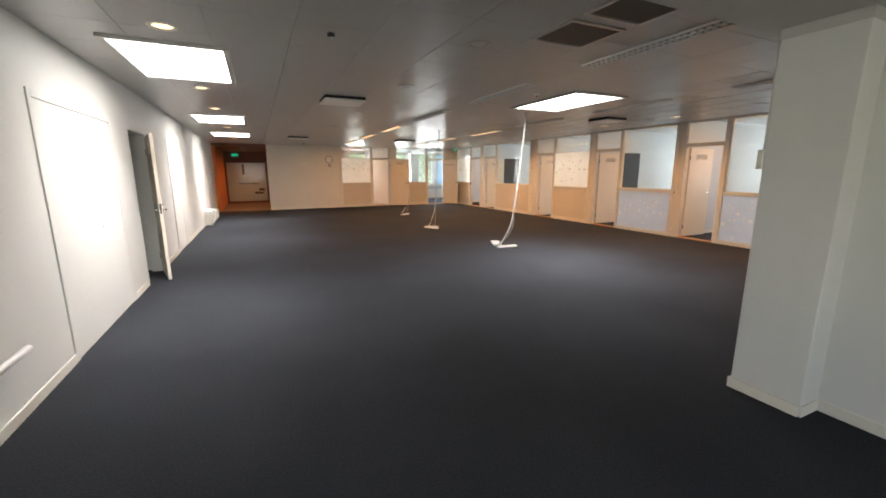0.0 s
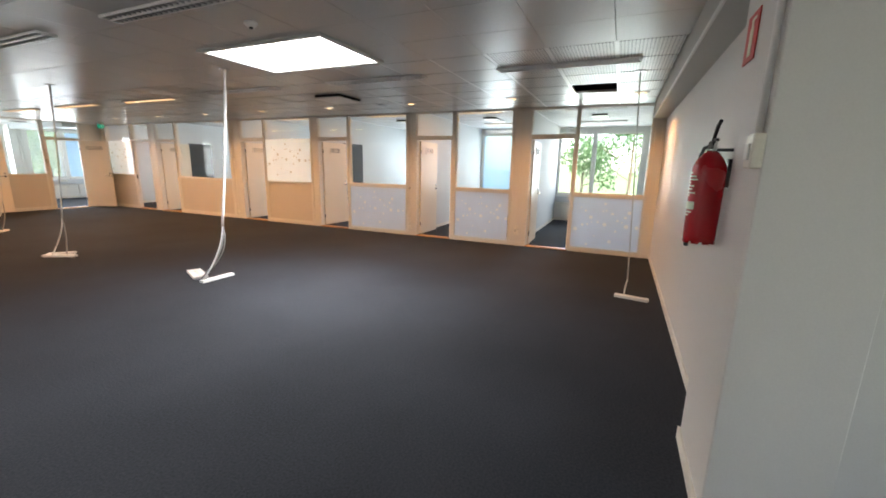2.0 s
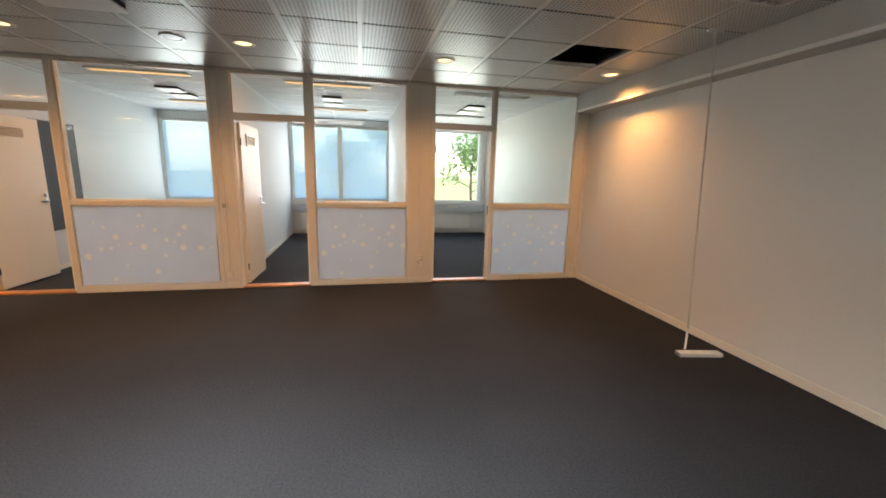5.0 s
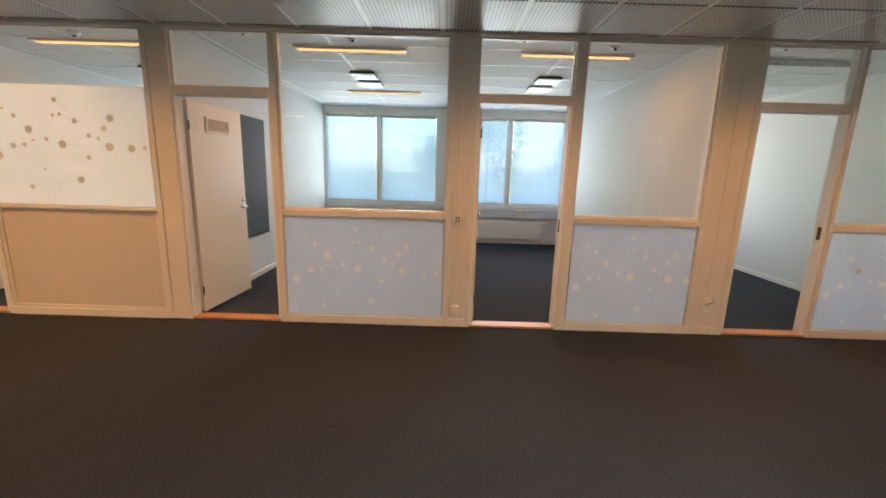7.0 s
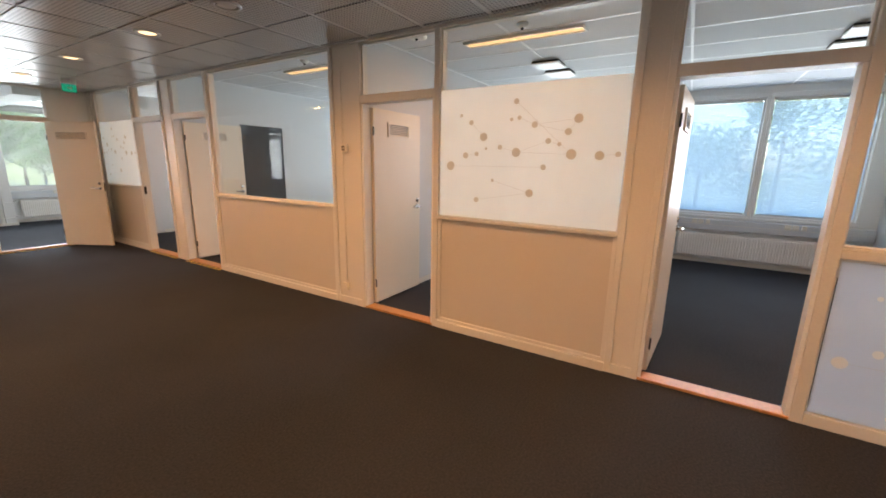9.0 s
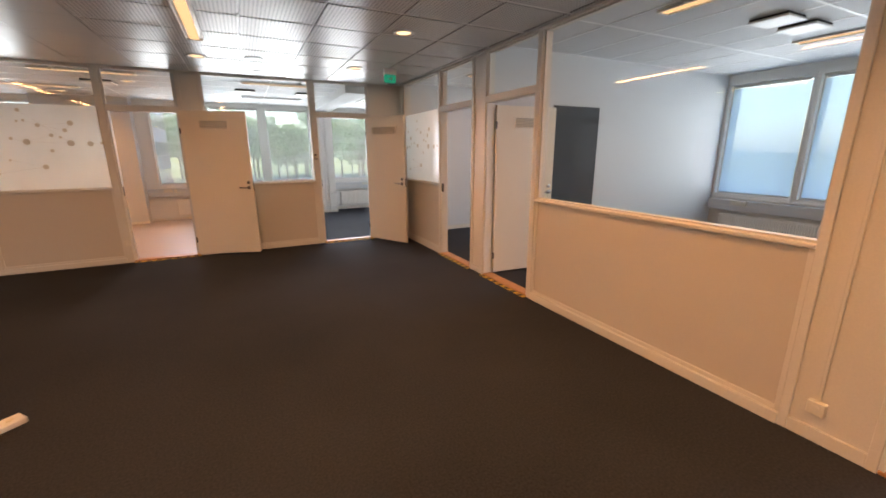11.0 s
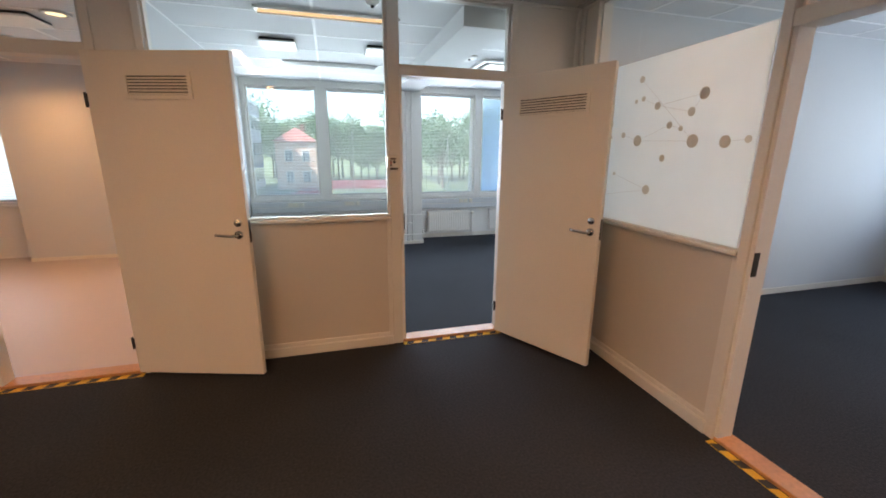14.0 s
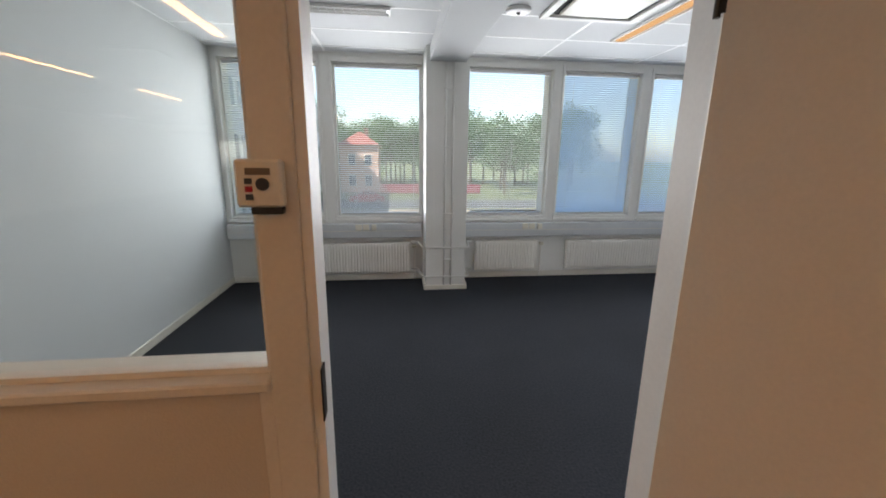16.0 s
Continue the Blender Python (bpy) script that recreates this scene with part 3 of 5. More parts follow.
partition("wall_north_partition", lambda s, d, z: (s, YP + d, z), NORTH, 3.72, XP, "cream glazed partition with doors across the hall end", FILM_NORTH)

# hazard tape along four thresholds
def hazard_tape(m, length, label):
    root = tagged(empty("hazard_tape", m), label, "floor tape", "hazard tapes at the thresholds")
    part("tape_strip", boxes((0, length, -0.045, 0.0, 0.0, 0.003)), M_YELLOW, root)
    n = int(length / 0.115)
    for i in range(n):
        x = 0.02 + i * length / n
        bm = bmesh.new()
        lo = [bm.verts.new((x + dx, dy, 0.0045)) for dx, dy in ((0.0, -0.045), (0.055, -0.045), (0.072, 0.0), (0.017, 0.0))]
        hi = [bm.verts.new((v.co.x, v.co.y, 0.0032)) for v in lo]
        bm.faces.new(lo)
        for k in range(4):
            bm.faces.new((lo[k], hi[k], hi[(k + 1) % 4], lo[(k + 1) % 4]))
        part("black_mark", bm, M_TAPEBLACK, root)
    return root


for m, n in ((pose(XP - 0.010, 14.85, 0, 0, 0, -90), 0.88), (pose(XP - 0.010, 16.04, 0, 0, 0, -90), 0.88), (pose(7.81, YP - 0.010, 0), 0.85), (pose(5.16, YP - 0.010, 0), 0.82)):
    hazard_tape(m, n, "worn yellow and black hazard tape before an oak threshold")


# ---- doors ----
def door(name, hinge, angle, width, label, hinge_side=-1, gw=0.37, height=2.0, drop=0.265):
    """A leaf that hangs at its origin and reaches along +x; its louvre and levers are on both faces."""
    root = structure(empty(name, pose(hinge[0], hinge[1], 0.028, 0, 0, angle)), label, "door")
    leaf = part("leaf", boxes((0.0, width, -0.02, 0.02, 0.0, height), bevel=0.003), M_LEAF, root)
    gz = height - drop
    gx = width / 2
    for side in (-1, 1):
        y = side * 0.02
        part("grille_frame", boxes((gx - gw / 2, gx + gw / 2, y, y + side * 0.012, gz, gz + 0.022), (gx - gw / 2, gx + gw / 2, y, y + side * 0.012, gz + 0.128, gz + 0.15),
                                   (gx - gw / 2, gx - gw / 2 + 0.022, y, y + side * 0.012, gz + 0.022, gz + 0.128), (gx + gw / 2 - 0.022, gx + gw / 2, y, y + side * 0.012, gz + 0.022, gz + 0.128)), M_LEAF, root)
        part("grille_back", boxes((gx - gw / 2 + 0.022, gx + gw / 2 - 0.022, y, y + side * 0.001, gz + 0.022, gz + 0.128)), M_DARKMETAL, root)
        for k in range(6):
            z = gz + 0.026 + k * 0.0172
            bm = bmesh.new()
            v = [bm.verts.new(c) for c in ((gx - gw / 2 + 0.022, y + side * 0.002, z + 0.010), (gx + gw / 2 - 0.022, y + side * 0.002, z + 0.010), (gx + gw / 2 - 0.022, y + side * 0.011, z), (gx - gw / 2 + 0.022, y + side * 0.011, z))]
            w = [bm.verts.new(u.co + Vector((0, 0, -0.003))) for u in v]
            bm.faces.new(v)
            bm.faces.new(w[::-1])
            for i in range(4):
                bm.faces.new((v[i], w[i], w[(i + 1) % 4], v[(i + 1) % 4]))
            part("louvre_slat", bm, M_LEAF, root)
        bm = bmesh.new()
        hx, hz = width - 0.06, 0.98
        add_cyl(bm, pose(hx, y + side * 0.005, hz, 90), 0.026, 0.026, 0.010)
        add_cyl(bm, pose(hx, y + side * 0.030, hz, 90), 0.010, 0.010, 0.045, 12)
        add_tube(bm, ((hx, y + side * 0.048, hz), (hx - 0.03, y + side * 0.052, hz), (hx - 0.10, y + side * 0.050, hz + 0.003), (hx - 0.125, y + side * 0.046, hz + 0.004)), 0.0095, 10)
        smooth(part("handle", bm, M_CHROME, root, "chrome lever handle"))
        bm = bmesh.new()
        add_cyl(bm, pose(hx, y + side * 0.005, hz + 0.075, 90), 0.024, 0.022, 0.010)
        add_cyl(bm, pose(hx, y + side * 0.011, hz + 0.075, 90), 0.010, 0.010, 0.006, 12)
        smooth(part("lock_rosette", bm, M_CHROME, root, "round chrome lock rosette"))
    part("lock_plate", boxes((width - 0.001, width + 0.002, -0.012, 0.012, 0.93, 1.07)), M_DARKMETAL, root, "dark lock plate")
    for z in (0.22, 1.78):
        bm = bmesh.new()
        add_cyl(bm, pose(-0.008, 0.022 * hinge_side, z, 0), 0.0065, 0.0065, 0.085, 12)
        add_box(bm, -0.008, 0.006, 0.0201 * hinge_side, 0.023 * hinge_side, z - 0.036, z + 0.036)
        part("hinge", bm, M_DARKMETAL, root, "black steel hinge")
    return root


IN = "cream office door with a louvred vent, standing open"
door("door_1", (XP + 0.12, 3.585), 1, 0.78, IN + " into an office")
door("door_2", (XP + 0.12, 6.00), -2, 0.78, IN + " into an office")
door("door_3", (XP + 0.12, 8.65), -4, 0.82, IN + " before a blackboard")
door("door_4", (XP + 0.12, 11.26), 0, 0.80, IN + " into an office")
door("door_5", (XP + 0.12, 14.82), -4, 0.83, IN + " before a blackboard")
door("door_6", (XP + 0.12, 15.19), -3, 0.83, IN + " against a side wall", hinge_side=-1)
door("door_7", (8.622, YP - 0.02), -62, 0.845, "cream door with a louvred vent, opened into the hall", hinge_side=-1, gw=0.56, height=2.04, drop=0.30)
door("door_8", (5.965, YP - 0.02), -17, 0.87, "cream door with a louvred vent, swung wide into the hall", hinge_side=-1, gw=0.40, height=2.05)
door("door_9", (XL + 0.02, 7.36), -75, 0.81, "white door standing ajar in the hall's side wall", hinge_side=-1)

# strike plates in the jambs
for m in (pose(7.8325, YP + 0.012, 1.01), pose(XP + 0.03, 16.017, 1.0, 0, 0, -90), pose(5.1825, YP + 0.03, 1.0), pose(XP + 0.03, 5.2325, 1.0, 0, 0, 90), pose(XP + 0.03, 2.8325, 1.0, 0, 0, 90), pose(XP + 0.03, 13.9925, 1.0, 0, 0, 90)):
    ob = mesh_object("strike_plate", boxes((0.0, 0.003, -0.03, 0.005, -0.06, 0.06)), M_DARKMETAL)
    ob.matrix_basis = m
    tagged(ob, "dark steel strike plate in a door jamb", "strike plate", "strike plates in the door jambs")


def flush_door(name, y0, y1, label, leaves=1):
    root = structure(empty(name, pose(XL, y0, 0)), label, "door")
    w = y1 - y0
    part("casing", boxes((0, 0.012, -0.06, 0.0, 0, 2.12), (0, 0.012, w, w + 0.06, 0, 2.12), (0, 0.012, 0.0, w, 2.06, 2.12), bevel=0.002), M_WALL, root)
    for k in range(leaves):
        part("leaf", boxes((0.0, 0.008, k * w / leaves + 0.004, (k + 1) * w / leaves - 0.004, 0.01, 2.05), bevel=0.002), M_WALL, root)
    bm = boxes((0.008, 0.014, w * 0.60, w * 0.66, 0.97, 1.0), bevel=0.002)
    part("finger_plate", bm, M_ALU, root, "small metal finger plate")
    return root


flush_door("door_10", 4.06, 5.74, "wide closed flush white door in the side wall")
flush_door("door_11", 8.98, 9.84, "closed flush white door in the side wall")
flush_door("door_12", 15.2, 16.1, "closed flush white door near the corridor")


# ---- windows ----
def window(name, axis, a, b, label, blinds=None):
    """A fixed window in the facade, seen from the room: casing, sash, pane and an optional slatted blind between."""
    w = b - a
    m = pose(XE, b, 0, 0, 0, -90) if axis == "y" else pose(a, YN, 0)
    root = structure(empty(name, m), label, "window")
    h0, h1 = SILL, HEAD
    part("window_casing", boxes((-0.03, 0.0, -0.015, 0.0, h0 - 0.03, h1 + 0.06), (w, w + 0.03, -0.015, 0.0, h0 - 0.03, h1 + 0.06), (0, w, -0.015, 0.0, h1, h1 + 0.06), (-0.03, w + 0.03, -0.035, 0.0, h0 - 0.06, h0 - 0.03), (0, w, -0.015, 0.0, h0 - 0.03, h0), bevel=0.003), M_WHITE, root)
    part("window_frame", boxes((0, 0.022, 0.06, 0.13, h0, h1), (w - 0.022, w, 0.06, 0.13, h0, h1), (0.022, w - 0.022, 0.06, 0.13, h0, h0 + 0.025), (0.022, w - 0.022, 0.06, 0.13, h1 - 0.025, h1), bevel=0.004), M_WHITE, root)
    pane = part("pane", boxes((0.022, w - 0.022, 0.10, 0.106, h0 + 0.025, h1 - 0.025)), M_GLASS, root, "clear window glass")
    pane.visible_shadow = False
    part("window_sill", boxes((0, w, 0.0, 0.06, h0 - 0.02, h0 + 0.004)), M_WHITE, root)
    if blinds is not None:
        pitch, tilt = 0.024, radians(blinds)
        half = 0.0125 if blinds > 44 else 0.0115
        bm = bmesh.new()
        z = h0 + 0.045
        while z < h1 - 0.055:
            dy, dz = half * math.cos(tilt), half * math.sin(tilt)
            v = [bm.verts.new(c) for c in ((0.026, 0.045 - dy, z - dz), (w - 0.026, 0.045 - dy, z - dz), (w - 0.026, 0.045 + dy, z + dz), (0.026, 0.045 + dy, z + dz))]
            bm.faces.new(v)
            z += pitch
        part("slats", bm, M_BLIND if blinds > 44 else M_BLINDSKYLIT, root, "thin pale blue blind slats", kind="stuff")
        part("blind_headrail", boxes((0.045, w - 0.045, 0.030, 0.058, h1 - 0.05, h1 - 0.026), bevel=0.002), M_ALU, root)
        part("blind_bottom_rail", boxes((0.05, w - 0.05, 0.034, 0.056, h0 + 0.026, h0 + 0.036), bevel=0.002), M_ALU, root)
        for x in (0.14, w - 0.14):
            part("blind_cord", boxes((x, x + 0.002, 0.044, 0.046, h0 + 0.056, h1 - 0.075)), M_WHITE, root)
    return root


BE = [None, None] + [60] * 11
for i, (a, b) in enumerate(WE):
    window("window_%d" % (i + 1), "y", a, b, "white office window without a blind" if BE[i] is None else "white office window with a half-closed slatted blind", BE[i])
BN = [32, 32, 32, 32, 30, 60, 50, 50]
for i, (a, b) in enumerate(WN):
    window("window_%d" % (len(WE) + i + 1), "x", a, b, "white window with a nearly closed slatted blind" if BN[i] > 40 else "white window with an open slatted blind", BN[i])


def daylight(x, y, turn, width, watts=WINDOW_WATTS):
    """The sky's light in one window opening."""
    lamp = new("daylight", bpy.data.lights.new("daylight", "AREA"))
    lamp.data.shape, lamp.data.size, lamp.data.size_y = "RECTANGLE", width, HEAD - SILL - 0.08
    lamp.data.energy, lamp.data.color = watts * width, (0.86, 0.94, 1.0)
    lamp.data.spread = radians(125)
    lamp.matrix_basis = pose(x, y, (HEAD + SILL) / 2, 90, 0, turn)


for a, b in WE:
    daylight(XE + 0.02, (a + b) / 2, 90, b - a - 0.06)
for a, b in WN:
    daylight((a + b) / 2, YN + 0.02, 180, b - a - 0.06, 8.0 if a > 6 else 4.5)


# an unseen window and lamp, added in the back wall to brighten the pier
pane = structure(mesh_object("window_entrance", boxes((-0.8, 1.6, -3.15, -3.142, SILL, 2.2)), M_GLASS), "added unseen glass window in the entrance back wall", "window")
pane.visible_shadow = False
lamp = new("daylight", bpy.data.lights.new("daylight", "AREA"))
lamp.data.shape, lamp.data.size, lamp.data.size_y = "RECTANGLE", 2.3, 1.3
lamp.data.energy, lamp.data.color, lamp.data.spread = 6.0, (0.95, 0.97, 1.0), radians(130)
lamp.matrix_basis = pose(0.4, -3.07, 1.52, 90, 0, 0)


# ---- trunking, sockets, radiators along the facades ----
def trunking(m, length, sockets, label):
    root = tagged(empty("trunking", m), label, "cable trunking", "cable trunking under the windows")
    part("channel", boxes((0, length, -0.085, 0.0, 0.55, 0.72), bevel=0.006), M_TRUNK, root)
    part("lid_groove", boxes((0, length, -0.087, -0.085, 0.632, 0.638)), M_BASE, root)
    for x in sockets:
        for k in range(2):
            part("socket", boxes((x + k * 0.085, x + k * 0.085 + 0.075, -0.098, -0.085, 0.645, 0.715), bevel=0.003), M_PLASTIC, root, "white socket outlet")
        part("data_box", boxes((x + 0.19, x + 0.245, -0.125, -0.085, 0.65, 0.715), bevel=0.004), M_PLASTIC, root)
    return root


def radiator(m, length, label):
    root = tagged(empty("radiator", m), label, "radiator", "radiators under the windows")
    # one pressed sheet whose front runs in and out as upright ribs
    n = int(length / 0.035)
    outline = [(0.0, -0.03), (0.0, -0.088)]
    for i in range(n):
        x, p = 0.012 + i * (length - 0.024) / n, (length - 0.024) / n
        outline += [(x, -0.090), (x + 0.2 * p, -0.098), (x + 0.6 * p, -0.098), (x + 0.8 * p, -0.090)]
    outline += [(length, -0.088), (length, -0.03)]
    bm = bmesh.new()
    rings = [[bm.verts.new((x, y if 0.01 < z < 0.36 else max(y, -0.086), z)) for x, y in outline] for z in (0.0, 0.025, 0.345, 0.37)]
    for lo, hi in zip(rings, rings[1:]):
        for i in range(len(outline)):
            j = (i + 1) % len(outline)
            bm.faces.new((lo[i], lo[j], hi[j], hi[i]))
    bm.faces.new(rings[0][::-1])
    bm.faces.new(rings[-1])
    part("panel", bm, M_RAD, root)
    part("top_grille", boxes((0.005, length - 0.005, -0.088, -0.032, 0.371, 0.378), bevel=0.001), M_RAD, root)
    for x in (0.12, length - 0.15):
        part("bracket", boxes((x, x + 0.03, -0.03, 0.0, 0.05, 0.33)), M_RAD, root)
    bm = bmesh.new()
    add_tube(bm, ((length, -0.05, 0.33), (length + 0.05, -0.05, 0.33), (length + 0.06, -0.045, 0.31), (length + 0.06, -0.04, -0.10)), 0.009)
    part("supply_pipe", bm, M_RAD, root)
    bm = bmesh.new()
    add_lathe(bm, ((0.016, 0), (0.022, 0.01), (0.022, 0.05), (0.015, 0.06)), 16, pose(length + 0.03, -0.05, 0.33, 0, 90))
    part("valve", bm, M_PLASTIC, root, "white thermostat valve")
    return root


for k, a, b in OFFICES:
    trunking(pose(XE - 0.02, b - 0.02, 0, 0, 0, -90), b - a - 0.04, (0.35, b - a - 1.0), "grey cable trunking with white sockets below office windows")
    radiator(pose(XE, b - 0.2, 0.105, 0, 0, -90), b - a - 0.6, "white panel radiator under office windows")
trunking(pose(6.06, YN - 0.02, 0), 2.24, (0.55, 1.45), "grey cable trunking with white sockets below the windows")
trunking(pose(8.8, YN - 0.02, 0), 5.0, (0.75, 2.9), "grey cable trunking with white sockets below the windows")
trunking(pose(4.75, YN - 0.02, 0), 1.15, (0.3,), "grey cable trunking with white sockets beside a column")
radiator(pose(6.35, YN, 0.105), 1.80, "long white panel radiator under the windows")
radiator(pose(8.97, YN, 0.115), 0.80, "short white ribbed radiator beside a column")
radiator(pose(10.16, YN, 0.115), 1.5, "long white panel radiator under the windows")
radiator(pose(5.25, YN, 0.105), 0.55, "short white panel radiator under a window")


def column_pipes():
    root = tagged(empty("column_pipes", pose(8.55, 21.22, 0)), "white heating pipes that loop round a column", "pipes")
    for x in (-0.02, 0.06):
        bm = bmesh.new()
        add_tube(bm, ((x, -0.018, 0.0), (x, -0.018, 1.2), (x, -0.018, 2.46)), 0.011)
        smooth(part("riser", bm, M_WHITE, root))
    for z in (0.16, 0.50):
        bm = bmesh.new()
        add_tube(bm, ((-0.38, 0.33, z), (-0.30, 0.3, z), (-0.27, 0.0, z), (-0.24, -0.035, z), (0.24, -0.035, z), (0.27, 0.0, z), (0.30, 0.3, z), (0.37, 0.33, z)), 0.009)
        smooth(part("loop_pipe", bm, M_WHITE, root))
    for z in (0.35, 0.88, 1.6, 2.2):
        part("clip", boxes((-0.04, 0.08, -0.030, 0.0, z, z + 0.014), bevel=0.002), M_WHITE, root)
    return root


column_pipes()

# ---- lamps and ceiling fittings ----
def downlight(x, y, lit, group, z=CEIL, watts=DOWNLIGHT_WATTS):
    label = "recessed round downlight glowing warm orange" if lit else "recessed round chrome downlight, switched off"
    root = tagged(empty("downlight", pose(x, y, z)), label, "ceiling light", group)
    bm = bmesh.new()
    add_lathe(bm, ((0.072, -0.002), (0.074, -0.010), (0.100, -0.010), (0.104, -0.001)), 28)
    smooth(part("trim_ring", bm, M_WHITE if lit else M_ALU, root))
    bm = bmesh.new()
    add_lathe(bm, ((0.0001, -0.003), (0.072, -0.003)), 24)
    part("reflector", bm, M_CHROME, root)
    bm = bmesh.new()
    add_lathe(bm, ((0.0001, -0.012), (0.030, -0.011), (0.055, -0.007), (0.066, -0.0045)), 24)
    smooth(part("bulb", bm, M_BULB if lit else M_ALU, root, "glowing bulb" if lit else "unlit bulb"))
    if lit:
        lamp = new("lamp", bpy.data.lights.new("downlight", "SPOT"))
        lamp.data.energy, lamp.data.color = watts, WARM
        lamp.data.spot_size, lamp.data.spot_blend, lamp.data.shadow_soft_size = radians(150), 1.0, 0.06
        lamp.matrix_basis = pose(x, y, z - 0.03)
    return root


for y in (1.85, 3.72, 5.58, 7.42, 9.24, 11.05, 12.80, 14.62, 16.42):
    downlight(8.17, y, True, "downlights along the offices", watts=DOWNLIGHT_WATTS if y < 16 else 5.0)
for y in (3.87, 6.32, 8.18, 11.4, 14.9):
    downlight(-0.12, y, True, "downlights along the side wall", watts=1.3)
downlight(6.34, 16.50, True, "downlights along the offices", watts=2.8)
for x, y in ((3.9, 20.7), (3.0, 19.0), (5.2, 19.0)):
    downlight(x, y, True, "downlights in the side room", 2.616)
# two unseen downlights, added to give the corridor its warm light
for y in (18.8, 20.8):
    downlight(0.0, y, True, "downlights in the corridor", 2.498)
for y in (3.26, 5.10, 7.50, 10.10):
    downlight(2.27, y, False, "unlit downlights in mid hall")
for x, y in ((8.17, 6.16), (8.15, 11.54), (6.94, 16.38)):
    downlight(x, y, False, "unlit downlights along the offices")


def tube_lamp(m, length, lit, label, group, watts=0.0):
    root = tagged(empty("tube_lamp", m), label, "ceiling light", group)
    w = 0.065
    part("housing", boxes((-w - 0.012, -w, 0, length, -0.022, -0.001), (w, w + 0.012, 0, length, -0.022, -0.001), (-w, w, 0, 0.015, -0.022, -0.001), (-w, w, length - 0.015, length, -0.022, -0.001), bevel=0.002), M_WHITE, root)
    part("reflector", boxes((-w, w, 0.015, length - 0.015, -0.006, -0.001)), M_ALU, root)
    bm = bmesh.new()
    add_cyl(bm, pose(0, length / 2, -0.013, 90), 0.013 if not lit else 0.042, 0.013 if not lit else 0.042, length - 0.06, 12)
    for v in bm.verts:
        v.co.z = -0.013 + (v.co.z + 0.013) * (1 if not lit else 0.2)
    part("tube", bm, M_TUBE if lit else M_WHITE, root, "warm glowing tube" if lit else "unlit white tube")
    if watts:
        lamp = new("lamp", bpy.data.lights.new("tube", "AREA"))
        lamp.data.shape, lamp.data.size, lamp.data.size_y = "RECTANGLE", 0.10, length - 0.1
        lamp.data.energy, lamp.data.color = watts, WARM
        lamp.matrix_basis = m @ pose(0, length / 2, -0.026)
    n = int(length / 0.06)
    for i in range(1, n):
        y = i * length / n
        if not lit:
            part("louvre_blade", boxes((-w, w, y - 0.001, y + 0.001, -0.022, -0.007)), M_ALU, root)
    return root


for x in (3.63, 6.22):
    for y, lit in ((1.92, False), (4.32, False), (6.75, False), (9.35, True), (11.8, True), (14.2, True)):
        tube_lamp(pose(x + (0.18 if y > 9 and x > 5 else 0.03 if y > 9 else 0), y, CEIL), 1.47, lit, "recessed linear ceiling lamp glowing warm orange" if lit else "recessed linear ceiling lamp with louvres, off", "linear lamps in the hall", TUBE_WATTS if lit else 0.0)
for k, y0, n in (("1", 2.0, False), ("2", 4.40, True), ("3", 6.73, True), ("4", 9.45, True), ("5", 12.2, True), ("6", 15.5, True)):
    for x in (10.08, 12.35):
        tube_lamp(pose(x, y0, OFFCEIL - 0.002), 1.16, n, "slim office ceiling lamp glowing warm orange" if n else "slim white office ceiling lamp, off", "linear lamps in the offices", TUBE_WATTS * 0.45 if n and x < 11 else 0.0)
for x, y, lit in ((6.80, 18.37, True), (6.82, 20.3, False), (4.3, 18.24, True), (3.2, 20.0, True)):
    tube_lamp(pose(x, y, 2.618, 0, 0, -90), 1.15, lit, "slim office ceiling lamp glowing warm orange" if lit else "slim white office ceiling lamp, off", "linear lamps in the north rooms")
tube_lamp(pose(10.13, 19.6, 2.618), 1.16, True, "slim office ceiling lamp glowing warm orange", "linear lamps in the north rooms")


def light_panel(x0, x1, y0, y1, watts=10.5, spread=118):
    root = tagged(empty("skylight", pose(x0, y0, CEIL)), "large glowing white skylight panel in a white frame", "skylight", "glowing skylight panels")
    w, h = x1 - x0, y1 - y0
    part("frame", boxes((0, 0.05, 0, h, -0.028, -0.001), (w - 0.05, w, 0, h, -0.028, -0.001), (0.05, w - 0.05, 0, 0.05, -0.028, -0.001), (0.05, w - 0.05, h - 0.05, h, -0.028, -0.001), bevel=0.004), M_SOFFIT, root)
    part("diffuser", boxes((0.05, w - 0.05, 0.05, h - 0.05, -0.012, -0.002)), M_SKYPANEL, root, "glowing white diffuser")
    lamp = new("skylight_daylight", bpy.data.lights.new("skylight", "AREA"))
    lamp.data.shape, lamp.data.size, lamp.data.size_y = "RECTANGLE", w - 0.12, h - 0.12
    lamp.data.energy, lamp.data.color, lamp.data.spread = watts, DAYWHITE, radians(spread)
    lamp.matrix_basis = pose((x0 + x1) / 2, (y0 + y1) / 2, CEIL - 0.03)
    return root


light_panel(-0.64, 0.30, 4.26, 5.80)
light_panel(-0.64, 0.34, 8.98, 10.45)
light_panel(-0.64, 0.40, 12.7, 14.1)
light_panel(4.46, 5.46, 4.42, 5.98, 21, 125)


